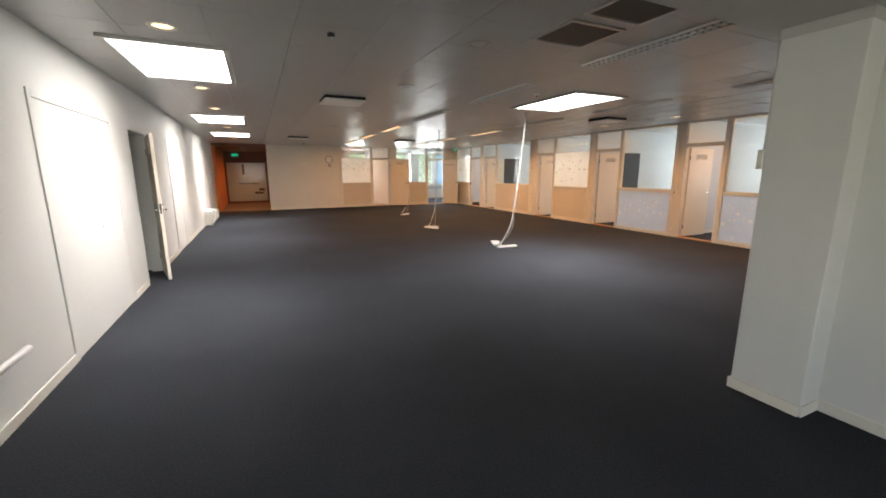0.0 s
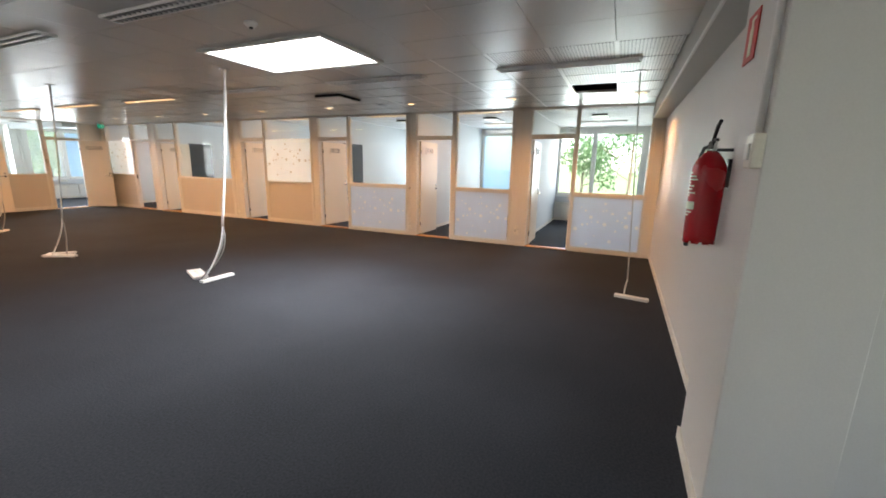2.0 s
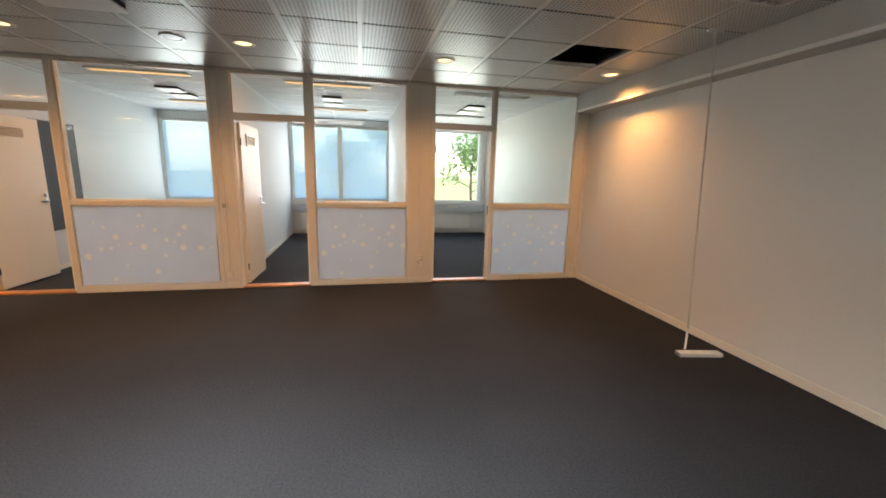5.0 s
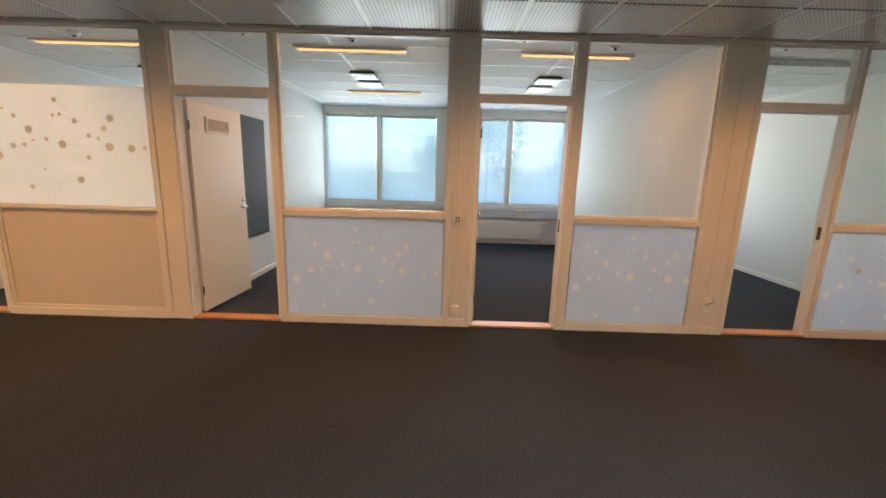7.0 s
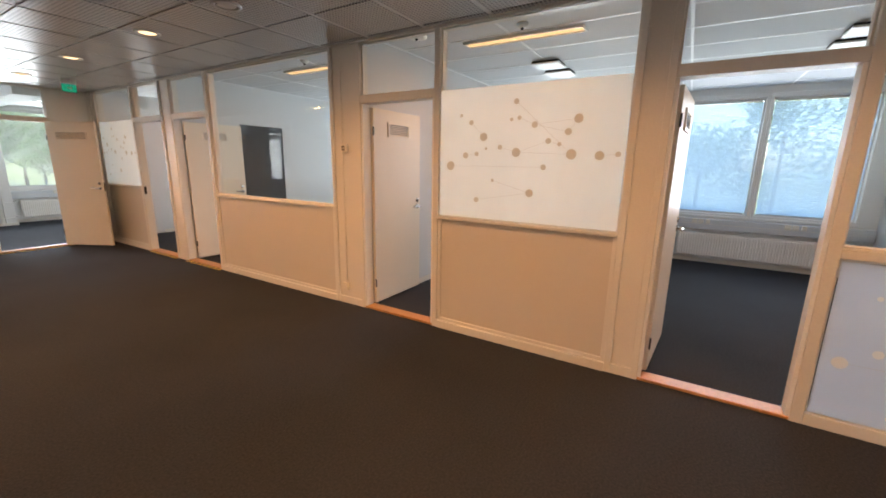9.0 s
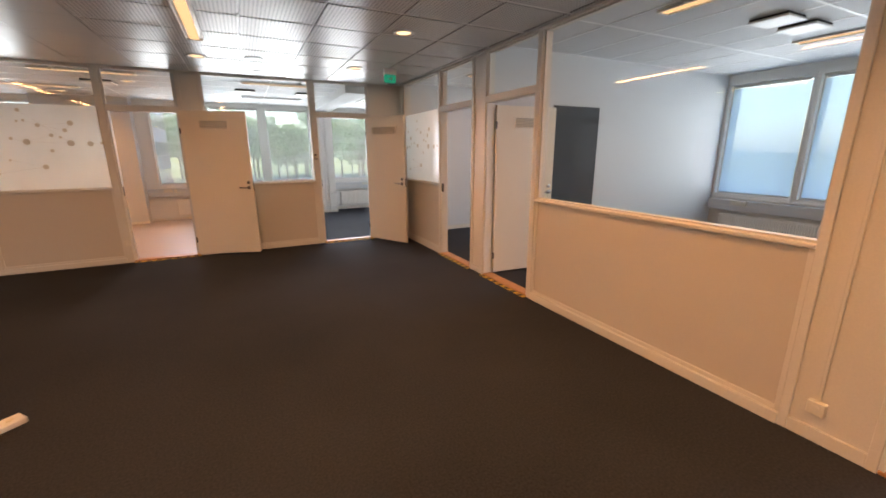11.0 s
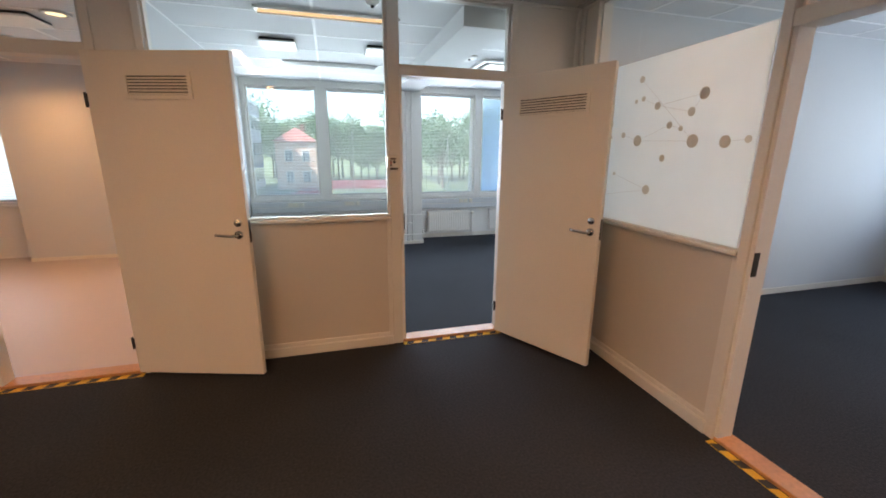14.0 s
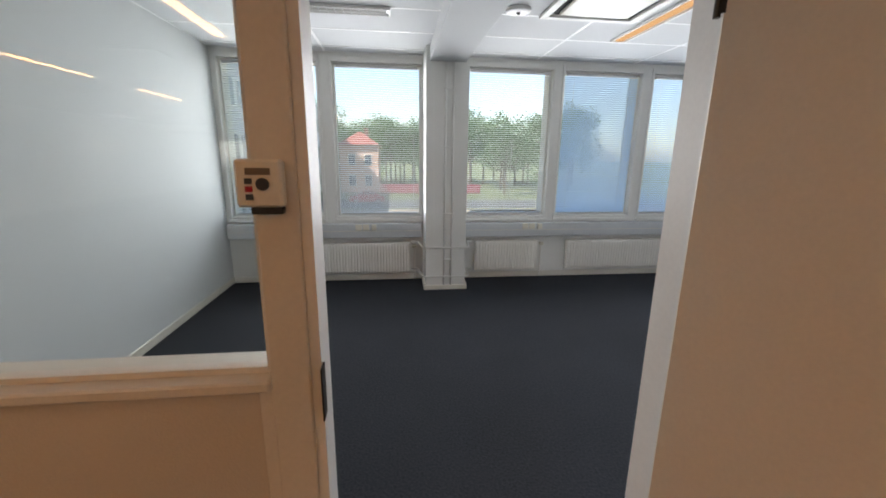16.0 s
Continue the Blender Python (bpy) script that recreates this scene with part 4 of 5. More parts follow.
def dropped_panel(x0, x1, y0, y1, z, label="white supply air panel hung below a dark gap", gap=0.042):
    root = tagged(empty("air_diffuser", pose(x0, y0, z)), label, "air diffuser", "air diffusers in the ceiling")
    w, h = x1 - x0, y1 - y0
    # solid black block in place of an open, shaded gap
    part("collar", boxes((0.01, w - 0.01, 0.01, h - 0.01, -gap, -0.001)), M_GAPSHADE, root, "black block as shaded recess")
    part("plate", boxes((0, w, 0, h, -gap - 0.018, -gap), bevel=0.004), M_WHITE, root)
    return root


for x0, x1, y0, y1 in ((1.40, 2.0, 6.10, 6.66), (6.90, 7.48, 6.16, 6.66), (1.43, 2.02, 13.40, 13.9), (4.9, 5.5, 13.2, 13.7)):
    dropped_panel(x0, x1, y0, y1, CEIL)
for y in (2.55, 5.0, 7.4, 10.1, 13.0):
    for x in (11.0, 11.5):
        dropped_panel(x, x + 0.32, y - 0.16, y + 0.16, OFFCEIL - 0.003, "small white supply air panel on an office ceiling", 0.022)
for x in (6.70, 7.75):
    dropped_panel(x, x + 0.34, 19.2, 19.55, 2.617, "small white supply air panel on an office ceiling", 0.022)
dropped_panel(4.6, 5.0, 19.0, 19.35, 2.617, "small white supply air panel on an office ceiling", 0.022)


def vent(x0, x1, y0, y1):
    root = tagged(empty("ceiling_vent", pose(x0, y0, CEIL)), "brown louvred return air vent in a metal frame", "air vent", "return air vents")
    w, h = x1 - x0, y1 - y0
    part("frame", boxes((0, 0.03, 0, h, -0.016, -0.001), (w - 0.03, w, 0, h, -0.016, -0.001), (0.03, w - 0.03, 0, 0.03, -0.016, -0.001), (0.03, w - 0.03, h - 0.03, h, -0.016, -0.001), bevel=0.003), M_ALU, root)
    # black sheet for the shade behind the slats
    part("backing", boxes((0.03, w - 0.03, 0.03, h - 0.03, -0.004, -0.001)), M_GAPSHADE, root)
    n = int((h - 0.06) / 0.022)
    for i in range(n):
        y = 0.035 + i * (h - 0.07) / n
        part("slat", boxes((0.03, w - 0.03, y, y + 0.012, -0.011, -0.006)), M_GRILLE, root)
    return root


vent(2.58, 3.12, 2.46, 2.95)
vent(2.58, 3.12, 1.85, 2.36)


def round_fitting(name, x, y, z, profile, mat, label, category, group):
    root = tagged(empty(name, pose(x, y, z)), label, category, group)
    bm = bmesh.new()
    add_lathe(bm, profile, 24)
    smooth(part("body", bm, mat, root))
    bm = bmesh.new()
    low = min(p[1] for p in profile)
    add_lathe(bm, ((0.0001, low - 0.014), (0.012, low - 0.013), (0.016, low)), 14)
    smooth(part("sensor", bm, M_BLACK if mat is M_WHITE else M_ALU, root))
    return root


for x, y, z in ((4.09, 4.79, CEIL), (9.69, 4.73, OFFCEIL), (9.66, 7.2, OFFCEIL), (9.75, 9.9, OFFCEIL), (9.72, 12.6, OFFCEIL), (7.68, 17.95, 2.618), (4.6, 17.95, 2.618)):
    round_fitting("smoke_detector", x, y, z, ((0.048, -0.001), (0.052, -0.014), (0.040, -0.030), (0.026, -0.040)), M_WHITE, "small round white smoke detector on the ceiling", "smoke detector", "smoke detectors")
for x, y, z in ((8.95, 20.12, 2.618), (8.95, 19.4, 2.618), (9.6, 5.6, OFFCEIL), (9.6, 8.2, OFFCEIL), (9.62, 10.9, OFFCEIL), (9.6, 3.2, OFFCEIL)):
    round_fitting("air_valve", x, y, z, ((0.098, -0.001), (0.098, -0.012), (0.075, -0.022), (0.045, -0.024)), M_WHITE, "round white exhaust air valve on the ceiling", "air valve", "air valves")
for x, y in ((1.06, 3.51), (2.2, 16.6)):
    round_fitting("ceiling_sensor", x, y, CEIL, ((0.03, -0.001), (0.033, -0.02), (0.02, -0.03)), M_BLACK, "small black sensor on the ceiling", "sensor", "black ceiling sensors")

cass = tagged(empty("ceiling_cassette", pose(9.15, 19.42, 2.618)), "square cream air conditioning cassette with dark slots", "air conditioner")
part("frame", boxes((0, 0.80, 0, 0.06, -0.030, -0.001), (0, 0.80, 0.74, 0.80, -0.030, -0.001), (0, 0.06, 0.06, 0.74, -0.030, -0.001), (0.74, 0.80, 0.06, 0.74, -0.030, -0.001), bevel=0.004), M_WHITE, cass)
# black sheet for the shade inside the slot
part("slot", boxes((0.06, 0.74, 0.06, 0.74, -0.008, -0.001)), M_GAPSHADE, cass, "black sheet as shaded air slot")
part("panel", boxes((0.12, 0.68, 0.12, 0.68, -0.034, -0.008), bevel=0.006), M_PLASTIC, cass, "cream cover panel")


# ---- power poles in the hall ----
def power_pole(foot, top, tube_end, spread, label, thick=0.020):
    """A white hose from the ceiling that ends above the floor, with loose cables to outlet bars lying on the carpet."""
    x, y = foot
    root = tagged(empty("power_pole", pose(x, y, 0)), label, "power pole", "hanging power poles")
    tx, ty = top[0] - x, top[1] - y
    bm = bmesh.new()
    pts = []
    for i in range(13):
        f = i / 12
        z = CEIL - 0.012 - f * (CEIL - 0.012 - tube_end)
        bow = math.sin(f * math.pi) * 0.012
        pts.append((tx + (spread["end"][0] - tx) * f + bow, ty + (spread["end"][1] - ty) * f - bow * 0.6, z))
    add_tube(bm, pts, thick, 10)
    smooth(part("hose", bm, M_HOSEWHITE, root, "white plastic hose"))
    bm = bmesh.new()
    add_lathe(bm, ((0.03, -0.012), (0.055, -0.010), (0.06, -0.001)), 20, pose(tx, ty, CEIL))
    part("ceiling_rose", bm, M_ALU, root)
    lx, ly, lz = pts[-1]
    for k, (ex, ey) in enumerate(spread["cables"]):
        bm = bmesh.new()
        c = []
        for i in range(11):
            f = i / 10
            g = f * f
            c.append((lx + (ex - lx) * g + 0.02 * math.sin(f * math.pi) * (k - 0.5), ly + (ey - ly) * g + 0.02 * math.sin(f * math.pi) * (0.5 - k), lz * (1 - f) + 0.028 * f + 0.006))
        add_tube(bm, c, 0.009, 8)
        smooth(part("cable", bm, M_HOSE if k else M_WHITE, root, "loose grey cable"))
    for cx, cy, turn, ln, w in spread["bars"]:
        m = pose(cx, cy, 0, 0, 0, turn)
        bm = boxes((-ln / 2, ln / 2, -w / 2, w / 2, 0.0, 0.034), bevel=0.004)
        bm.transform(m)
        bar = part("outlet_bar", bm, M_WHITE, root, "white outlet bar lying on the carpet")
        n = int(ln / 0.09)
        for i in range(n):
            bm = bmesh.new()
            add_cyl(bm, pose(-ln / 2 + (i + 0.5) * ln / n, 0, 0.0352), 0.018, 0.018, 0.003, 14)
            bm.transform(m)
            part("outlet", bm, M_PLASTIC, bar)
        for e in (-ln / 2 - 0.004, ln / 2):
            bm = boxes((e, e + 0.004, -w / 2 + 0.003, w / 2 - 0.003, 0.003, 0.031))
            bm.transform(m)
            part("end_cap", bm, M_ALU, bar)
    return root


power_pole((4.98, 6.72), (5.14, 6.45), 0.72, {"end": (-0.01, -0.20), "cables": ((-0.18, 0.02), (-0.15, 0.10), (0.0, 0.24)), "bars": ((0.0, 0.0, -1, 0.44, 0.07), (0.0, 0.40, 66, 0.46, 0.17))}, "white hanging power pole with outlet bars on the carpet", 0.017)
power_pole((4.70, 9.90), (4.95, 10.0), 0.60, {"end": (0.10, 0.05), "cables": ((-0.10, 0.06), (0.05, -0.02)), "bars": ((-0.02, 0.02, -60, 0.46, 0.08), (0.08, 0.20, -40, 0.34, 0.10))}, "white hanging power pole with outlet bars on the carpet", 0.010)
power_pole((5.20, 13.55), (5.5, 13.6), 0.60, {"end": (0.15, 0.02), "cables": ((-0.10, 0.06), (0.05, -0.02)), "bars": ((0.0, 0.0, 40, 0.44, 0.10),)}, "thin white hose hanging to one outlet bar", 0.006)
power_pole((6.69, 1.74), (6.77, 1.92), 0.20, {"end": (0.06, 0.06), "cables": ((0.04, 0.08),), "bars": ((-0.03, 0.0, 80, 0.37, 0.075),)}, "thin white hose hanging to an outlet bar by the wall", 0.007)

# ---- things on the pier and walls ----
def extinguisher():
    root = tagged(empty("fire_extinguisher", pose(3.84, 1.618, 1.185) @ Matrix.Diagonal((0.9, 0.9, 0.93, 1))), "red fire extinguisher with black hose hung on the pier", "fire extinguisher")
    bm = bmesh.new()
    add_lathe(bm, ((0.066, 0.0), (0.074, 0.006), (0.076, 0.03), (0.078, 0.36), (0.074, 0.385), (0.058, 0.418), (0.035, 0.448), (0.024, 0.452)), 32)
    smooth(part("cylinder", bm, M_RED, root, "red enamelled cylinder"))
    bm = bmesh.new()
    for i in range(24):
        a = i * math.tau / 24
        if i % 3:
            add_cyl(bm, pose(0.066 * math.cos(a), 0.066 * math.sin(a), -0.004), 0.009, 0.011, 0.010, 8)
    part("foot_ring", bm, M_RED, root)
    bm = bmesh.new()
    add_lathe(bm, ((0.024, 0.452), (0.026, 0.47), (0.020, 0.475), (0.020, 0.50), (0.014, 0.505)), 20)
    add_cyl(bm, pose(0.030, 0.0, 0.482, 0, 90), 0.014, 0.014, 0.03, 12)
    smooth(part("valve", bm, M_CHROME, root, "bright metal valve"))
    bm = bmesh.new()
    add_tube(bm, ((0.0, 0.0, 0.505), (-0.02, 0.0, 0.53), (-0.07, 0.0, 0.575), (-0.115, 0.0, 0.59)), 0.009, 8)
    add_tube(bm, ((0.0, 0.0, 0.495), (-0.04, 0.0, 0.510), (-0.105, 0.0, 0.505)), 0.008, 8)
    part("lever", bm, M_BLACK, root, "black squeeze lever")
    bm = bmesh.new()
    add_tube(bm, ((0.02, 0.008, 0.482), (0.060, 0.025, 0.475), (0.083, 0.034, 0.44), (0.087, 0.037, 0.36), (0.086, 0.036, 0.12), (0.090, 0.040, 0.03)), 0.0095, 8)
    part("hose", bm, M_BLACK, root, "black rubber hose")
    bm = bmesh.new()
    add_lathe(bm, ((0.011, 0.0), (0.013, 0.02), (0.011, 0.08)), 12, pose(0.092, 0.042, -0.045))
    part("nozzle", bm, M_BLACK, root)
    bm = bmesh.new()
    add_lathe(bm, ((0.0115, 0.03), (0.0115, 0.10)), 12, pose(0.089, 0.039, 0.01))
    part("yellow_sleeve", bm, M_YELLOW, root, "yellow hose sleeve")
    # a label wrapped on the front, with bars for unreadable lines
    def wrapped(a0, a1, z0, z1, r):
        b = bmesh.new()
        n = 8
        lo = [b.verts.new((r * math.cos(a0 + (a1 - a0) * i / n), r * math.sin(a0 + (a1 - a0) * i / n), z0)) for i in range(n + 1)]
        hi = [b.verts.new((v.co.x, v.co.y, z1)) for v in lo]
        for i in range(n):
            b.faces.new((lo[i], lo[i + 1], hi[i + 1], hi[i]))
        return b
    part("label", wrapped(radians(78), radians(138), 0.165, 0.205, 0.0790), M_SIGNWHITE, root, "white inspection label")
    for k, (z, a1) in enumerate(((0.345, 110), (0.328, 132), (0.312, 138), (0.296, 105), (0.280, 128), (0.264, 120), (0.245, 135), (0.232, 108), (0.148, 130), (0.132, 116))):
        part("print_line", wrapped(radians(82), radians(a1), z, z + 0.007, 0.0787), M_SIGNWHITE, root)
    part("wall_bracket", boxes((-0.02, 0.02, -0.095, -0.076, 0.28, 0.42), (-0.012, 0.012, -0.095, -0.02, 0.455, 0.470), bevel=0.002), M_BLACK, root)
    return root


extinguisher()

sign = tagged(empty("extinguisher_sign", pose(3.83, 1.537, 1.985)), "red and cream fire extinguisher sign on the pier", "sign")
part("plate", boxes((-0.085, 0.085, 0.0, 0.004, 0.0, 0.20)), M_SIGNRED, sign)
bm = boxes((-0.025, 0.025, 0.004, 0.0055, 0.025, 0.14), (-0.014, 0.014, 0.004, 0.0055, 0.14, 0.165), (-0.045, 0.02, 0.004, 0.0055, 0.165, 0.178))
part("pictogram", bm, M_SIGNWHITE, sign, "cream extinguisher pictogram")

sw = tagged(empty("light_switch", pose(3.43, 1.535, 1.53)), "cream surface light switch with a conduit above", "switch")
part("box", boxes((-0.045, 0.045, 0.0, 0.038, 0.0, 0.125), bevel=0.005), M_PLASTIC, sw)
part("rocker", boxes((-0.025, 0.025, 0.038, 0.046, 0.03, 0.09), bevel=0.003), M_WHITE, sw)
bm = bmesh.new()
add_tube(bm, ((0.0, 0.016, 0.125), (0.0, 0.016, 0.5), (0.0, 0.016, 0.76)), 0.013, 10)
smooth(part("conduit", bm, M_WHITE, sw, "white painted conduit"))


def post_socket(y, z, label, tall=False):
    root = tagged(empty("wall_socket", pose(XP + 0.004, y, z)), label, "socket", "sockets on the partition posts")
    part("box", boxes((-0.034, 0.0, -0.038, 0.038, 0.0, 0.075), bevel=0.004), M_PLASTIC, root)
    bm = bmesh.new()
    add_cyl(bm, pose(-0.036, 0, 0.0375, 0, 90), 0.020, 0.020, 0.004, 16)
    part("outlet", bm, M_BASE, root)
    if tall:
        part("upper_box", boxes((-0.034, 0.0, -0.038, 0.038, 0.10, 0.175), bevel=0.004), M_PLASTIC, root)
        bm = bmesh.new()
        add_tube(bm, ((-0.03, -0.02, 0.16), (-0.045, -0.05, 0.12), (-0.04, 0.03, 0.08), (-0.045, 0.0, 0.05)), 0.005, 6)
        part("lead", bm, M_HOSE, root)
    bm = bmesh.new()
    part("surface_channel", boxes((-0.012, 0.0, -0.008, 0.008, 0.175 if tall else 0.075, 2.5 - z), bevel=0.002), M_FRAME, root)
    return root


post_socket(6.17, 0.14, "cream socket with a surface channel on a post")
post_socket(3.79, 0.22, "cream double socket with a dangling lead on a post", True)
post_socket(11.55, 0.16, "cream socket with a surface channel on a post")
ob = tagged(empty("wall_socket", pose(5.12, YP - 0.012, 0.24)), "cream socket low on the north partition", "socket", "sockets on the partition posts")
part("box", boxes((-0.036, 0.036, -0.034, 0.0, 0.0, 0.072), bevel=0.004), M_PLASTIC, ob)
bm = bmesh.new()
add_cyl(bm, pose(0, -0.036, 0.036, 90), 0.020, 0.020, 0.004, 16)
part("outlet", bm, M_BASE, ob)


def post_switch(y, z, label):
    root = tagged(empty("switch_box", pose(XP - 0.009, y, z)), label, "switch", "switches on the partition posts")
    part("box", boxes((-0.030, 0.0, -0.040, 0.040, 0.0, 0.080), bevel=0.004), M_PLASTIC, root)
    for dy in (-0.018, 0.006):
        for dz in (0.016, 0.044):
            part("button", boxes((-0.034, -0.030, dy, dy + 0.014, dz, dz + 0.018), bevel=0.001), M_DARKMETAL, root)
    return root


post_switch(6.17, 1.0, "small cream switch box with four dark buttons")
post_switch(11.50, 1.60, "small cream thermostat box on a post")

alarm = tagged(empty("call_point", pose(7.752, YP - 0.012, 1.412)), "cream control box with dark buttons beside a door", "control box")
part("box", boxes((-0.040, 0.040, -0.032, 0.0, 0.0, 0.085), bevel=0.005), M_PLASTIC, alarm)
part("display", boxes((-0.020, 0.022, -0.034, -0.032, 0.058, 0.070)), M_GRILLE, alarm, "brown display strip")
for k in range(3):
    part("button", boxes((-0.022, -0.010, -0.035, -0.032, 0.014 + k * 0.014, 0.024 + k * 0.014)), M_RED if k == 1 else M_BLACK, alarm)
bm = bmesh.new()
add_cyl(bm, pose(0.008, -0.034, 0.042, 90), 0.011, 0.011, 0.006, 16)
part("knob", bm, M_BLACK, alarm)
part("lower_catch", boxes((-0.020, 0.036, -0.020, 0.0, -0.014, -0.001), bevel=0.002), M_DARKMETAL, alarm)

ex = tagged(empty("exit_sign", pose(8.60, 16.26, CEIL)), "green hanging exit sign lamp", "exit sign")
part("bracket", boxes((-0.085, 0.085, -0.02, 0.02, -0.080, -0.001), bevel=0.003), M_WHITE, ex)
part("plate", boxes((-0.080, 0.080, -0.008, 0.008, -0.180, -0.080), bevel=0.002), M_EXITGLOW, ex, "glowing green plate")
part("arrow", boxes((-0.03, 0.03, -0.010, -0.008, -0.135, -0.122), (0.01, 0.03, -0.010, -0.008, -0.150, -0.107)), M_SIGNWHITE, ex, "white arrow")

clock = tagged(empty("wall_clock", pose(3.29, YP, 2.03)), "round white wall clock with a dark rim", "clock")
bm = bmesh.new()
add_lathe(bm, ((0.135, 0.0), (0.15, 0.01), (0.15, 0.035), (0.135, 0.045), (0.130, 0.030), (0.130, 0.012)), 36, pose(0, 0, 0, 90))
smooth(part("rim", bm, M_BLACK, clock))
bm = bmesh.new()
add_cyl(bm, pose(0, -0.014, 0, 90), 0.131, 0.131, 0.026, 36)
part("face", bm, M_WHITE, clock)
part("hour_hand", boxes((-0.006, 0.006, -0.032, -0.029, -0.01, 0.07)), M_BLACK, clock)
part("minute_hand", boxes((-0.01, 0.10, -0.034, -0.032, -0.004, 0.004)), M_BLACK, clock)
ob = tagged(empty("thermostat", pose(3.30, YP, 1.74)), "small dark thermostat below the clock", "thermostat")
part("box", boxes((-0.05, 0.05, -0.03, 0.0, 0.0, 0.09), bevel=0.004), M_GRILLE, ob)
part("dial", boxes((-0.02, 0.02, -0.036, -0.03, 0.03, 0.06)), M_WHITE, ob)

for m, w, g in ((pose(2.32, YP, 1.80), 0.34, "wall plates"),):
    ob = tagged(empty("wall_plate", m), "faint cream name plate on the north wall", "plate")
    part("plate", boxes((-w / 2, w / 2, -0.008, 0.0, 0, 0.09), bevel=0.002), M_BASE, ob)


def blackboard(x0, x1, y, z0, z1, label):
    root = tagged(empty("blackboard", pose(x0, y, z0)), label, "blackboard", "blackboards in the offices")
    w, h = x1 - x0, z1 - z0
    part("board", boxes((0.004, w - 0.004, -0.018, 0.0, 0.004, h - 0.004), bevel=0.002), M_BOARD, root)
    part("edge", boxes((0, w, -0.020, 0.0, 0, 0.004), (0, w, -0.020, 0.0, h - 0.004, h), (0, 0.004, -0.020, 0.0, 0.004, h - 0.004), (w - 0.004, w, -0.020, 0.0, 0.004, h - 0.004)), M_BLACK, root)
    return root


blackboard(10.34, 11.17, 8.78, 0.56, 2.06, "tall dark blue-black board on an office wall")
blackboard(12.0, 12.8, 11.32, 0.57, 2.03, "tall black board on an office wall")
blackboard(10.26, 11.04, 14.87, 0.60, 2.07, "tall black board behind an open door")

# white boxes low on the side wall, and a stub rail by the entrance
for y, h in ((13.2, 0.42), (14.6, 0.30)):
    ob = tagged(empty("wall_box", pose(XL, y, 0.0)), "low white metal box against the side wall", "box", "low wall boxes")
    part("body", boxes((0, 0.22, 0, 0.7, 0.06, h), bevel=0.006), M_WHITE, ob)
    part("foot", boxes((0.0, 0.20, 0.05, 0.10, 0, 0.06)), M_WHITE, ob)
    part("foot", boxes((0.0, 0.20, 0.60, 0.65, 0, 0.06)), M_WHITE, ob)
stub = tagged(empty("wall_pipe", pose(XL, 2.75, 0.44)), "white painted pipe stub along the side wall", "pipe")
bm = bmesh.new()
add_tube(bm, ((0.0, 0.0, -0.03), (0.05, 0.0, 0.0), (0.07, 0.15, 0.0), (0.08, 0.46, 0.01)), 0.022, 10)
smooth(part("pipe", bm, M_WHITE, stub))
part("flange", boxes((0, 0.01, -0.05, 0.05, -0.08, 0.02), bevel=0.002), M_WHITE, stub)

# ---- corridor end ----
scr = structure(empty("door_corridor", pose(-0.92, 22.2, 0)), "dark framed glass doors at the corridor end", "door")
part("frame", boxes((0, 0.08, 0, 0.08, 0, 2.05), (1.82, 1.92, 0, 0.08, 0, 2.05), (0.08, 1.82, 0, 0.08, 1.97, 2.05), (0.08, 1.82, 0, 0.08, 0, 0.10)), M_BROWNPAINT, scr)
part("pane", boxes((0.08, 1.82, 0.03, 0.05, 0.10, 1.97)), M_FROST, scr, "pale frosted pane")
part("header", boxes((0, 1.92, 0, 0.10, 2.05, 2.5)), M_BROWNPAINT, scr)
for k, (x, z, w, h) in enumerate(((0.75, 1.4, 0.10, 0.5), (1.25, 0.45, 0.40, 0.10), (1.45, 0.60, 0.25, 0.12), (0.55, 0.95, 0.9, 0.03))):
    part("sticker", boxes((x, x + w, 0.024, 0.028, z, z + h)), M_GRILLE, scr)
ex2 = tagged(empty("exit_sign", pose(-0.42, 22.15, 2.40)), "green exit sign lamp over the corridor doors", "exit sign")
part("plate", boxes((-0.14, 0.14, 0.0, 0.04, -0.12, 0.0), bevel=0.003), M_EXITGLOW, ex2)

# ---- outside ----
GROUND = -4.2
M_GROUND = material("grass_ground", (0.12, 0.15, 0.06), 0.9, var=0.3, big=0.05, fine=1.5, bump=0.2)
M_ASPHALT = material("asphalt", (0.085, 0.085, 0.09), 0.9, var=0.15, big=0.1, fine=4)
M_SAND = material("sandy_yard", (0.36, 0.30, 0.22), 0.9, var=0.15, big=0.08, fine=3)
M_STUCCO = material("pink_stucco", (0.62, 0.42, 0.33), 0.8, var=0.08, big=0.3, fine=6)
M_ROOFRED = material("red_roof_sheet", (0.27, 0.09, 0.07), 0.6, var=0.12, big=0.4, fine=5)
M_CONCRETE = material("pale_facade", (0.52, 0.54, 0.56), 0.7, var=0.08, big=0.2, fine=5)
M_DARKGLASS = material("dark_window", (0.05, 0.08, 0.11), 0.08, var=0.1)
M_BARK = material("bark", (0.12, 0.085, 0.06), 0.9, var=0.25, big=1, fine=14)
M_CARRED = material("car_red", (0.40, 0.02, 0.03), 0.25, var=0.03)
M_CARDARK = material("car_dark", (0.03, 0.035, 0.04), 0.25, var=0.05)
M_RUBBER = material("tyre_rubber", (0.02, 0.02, 0.02), 0.8, var=0.1)
M_REDFENCE = material("red_board_fence", (0.30, 0.06, 0.07), 0.8, var=0.15, big=0.5, fine=9)


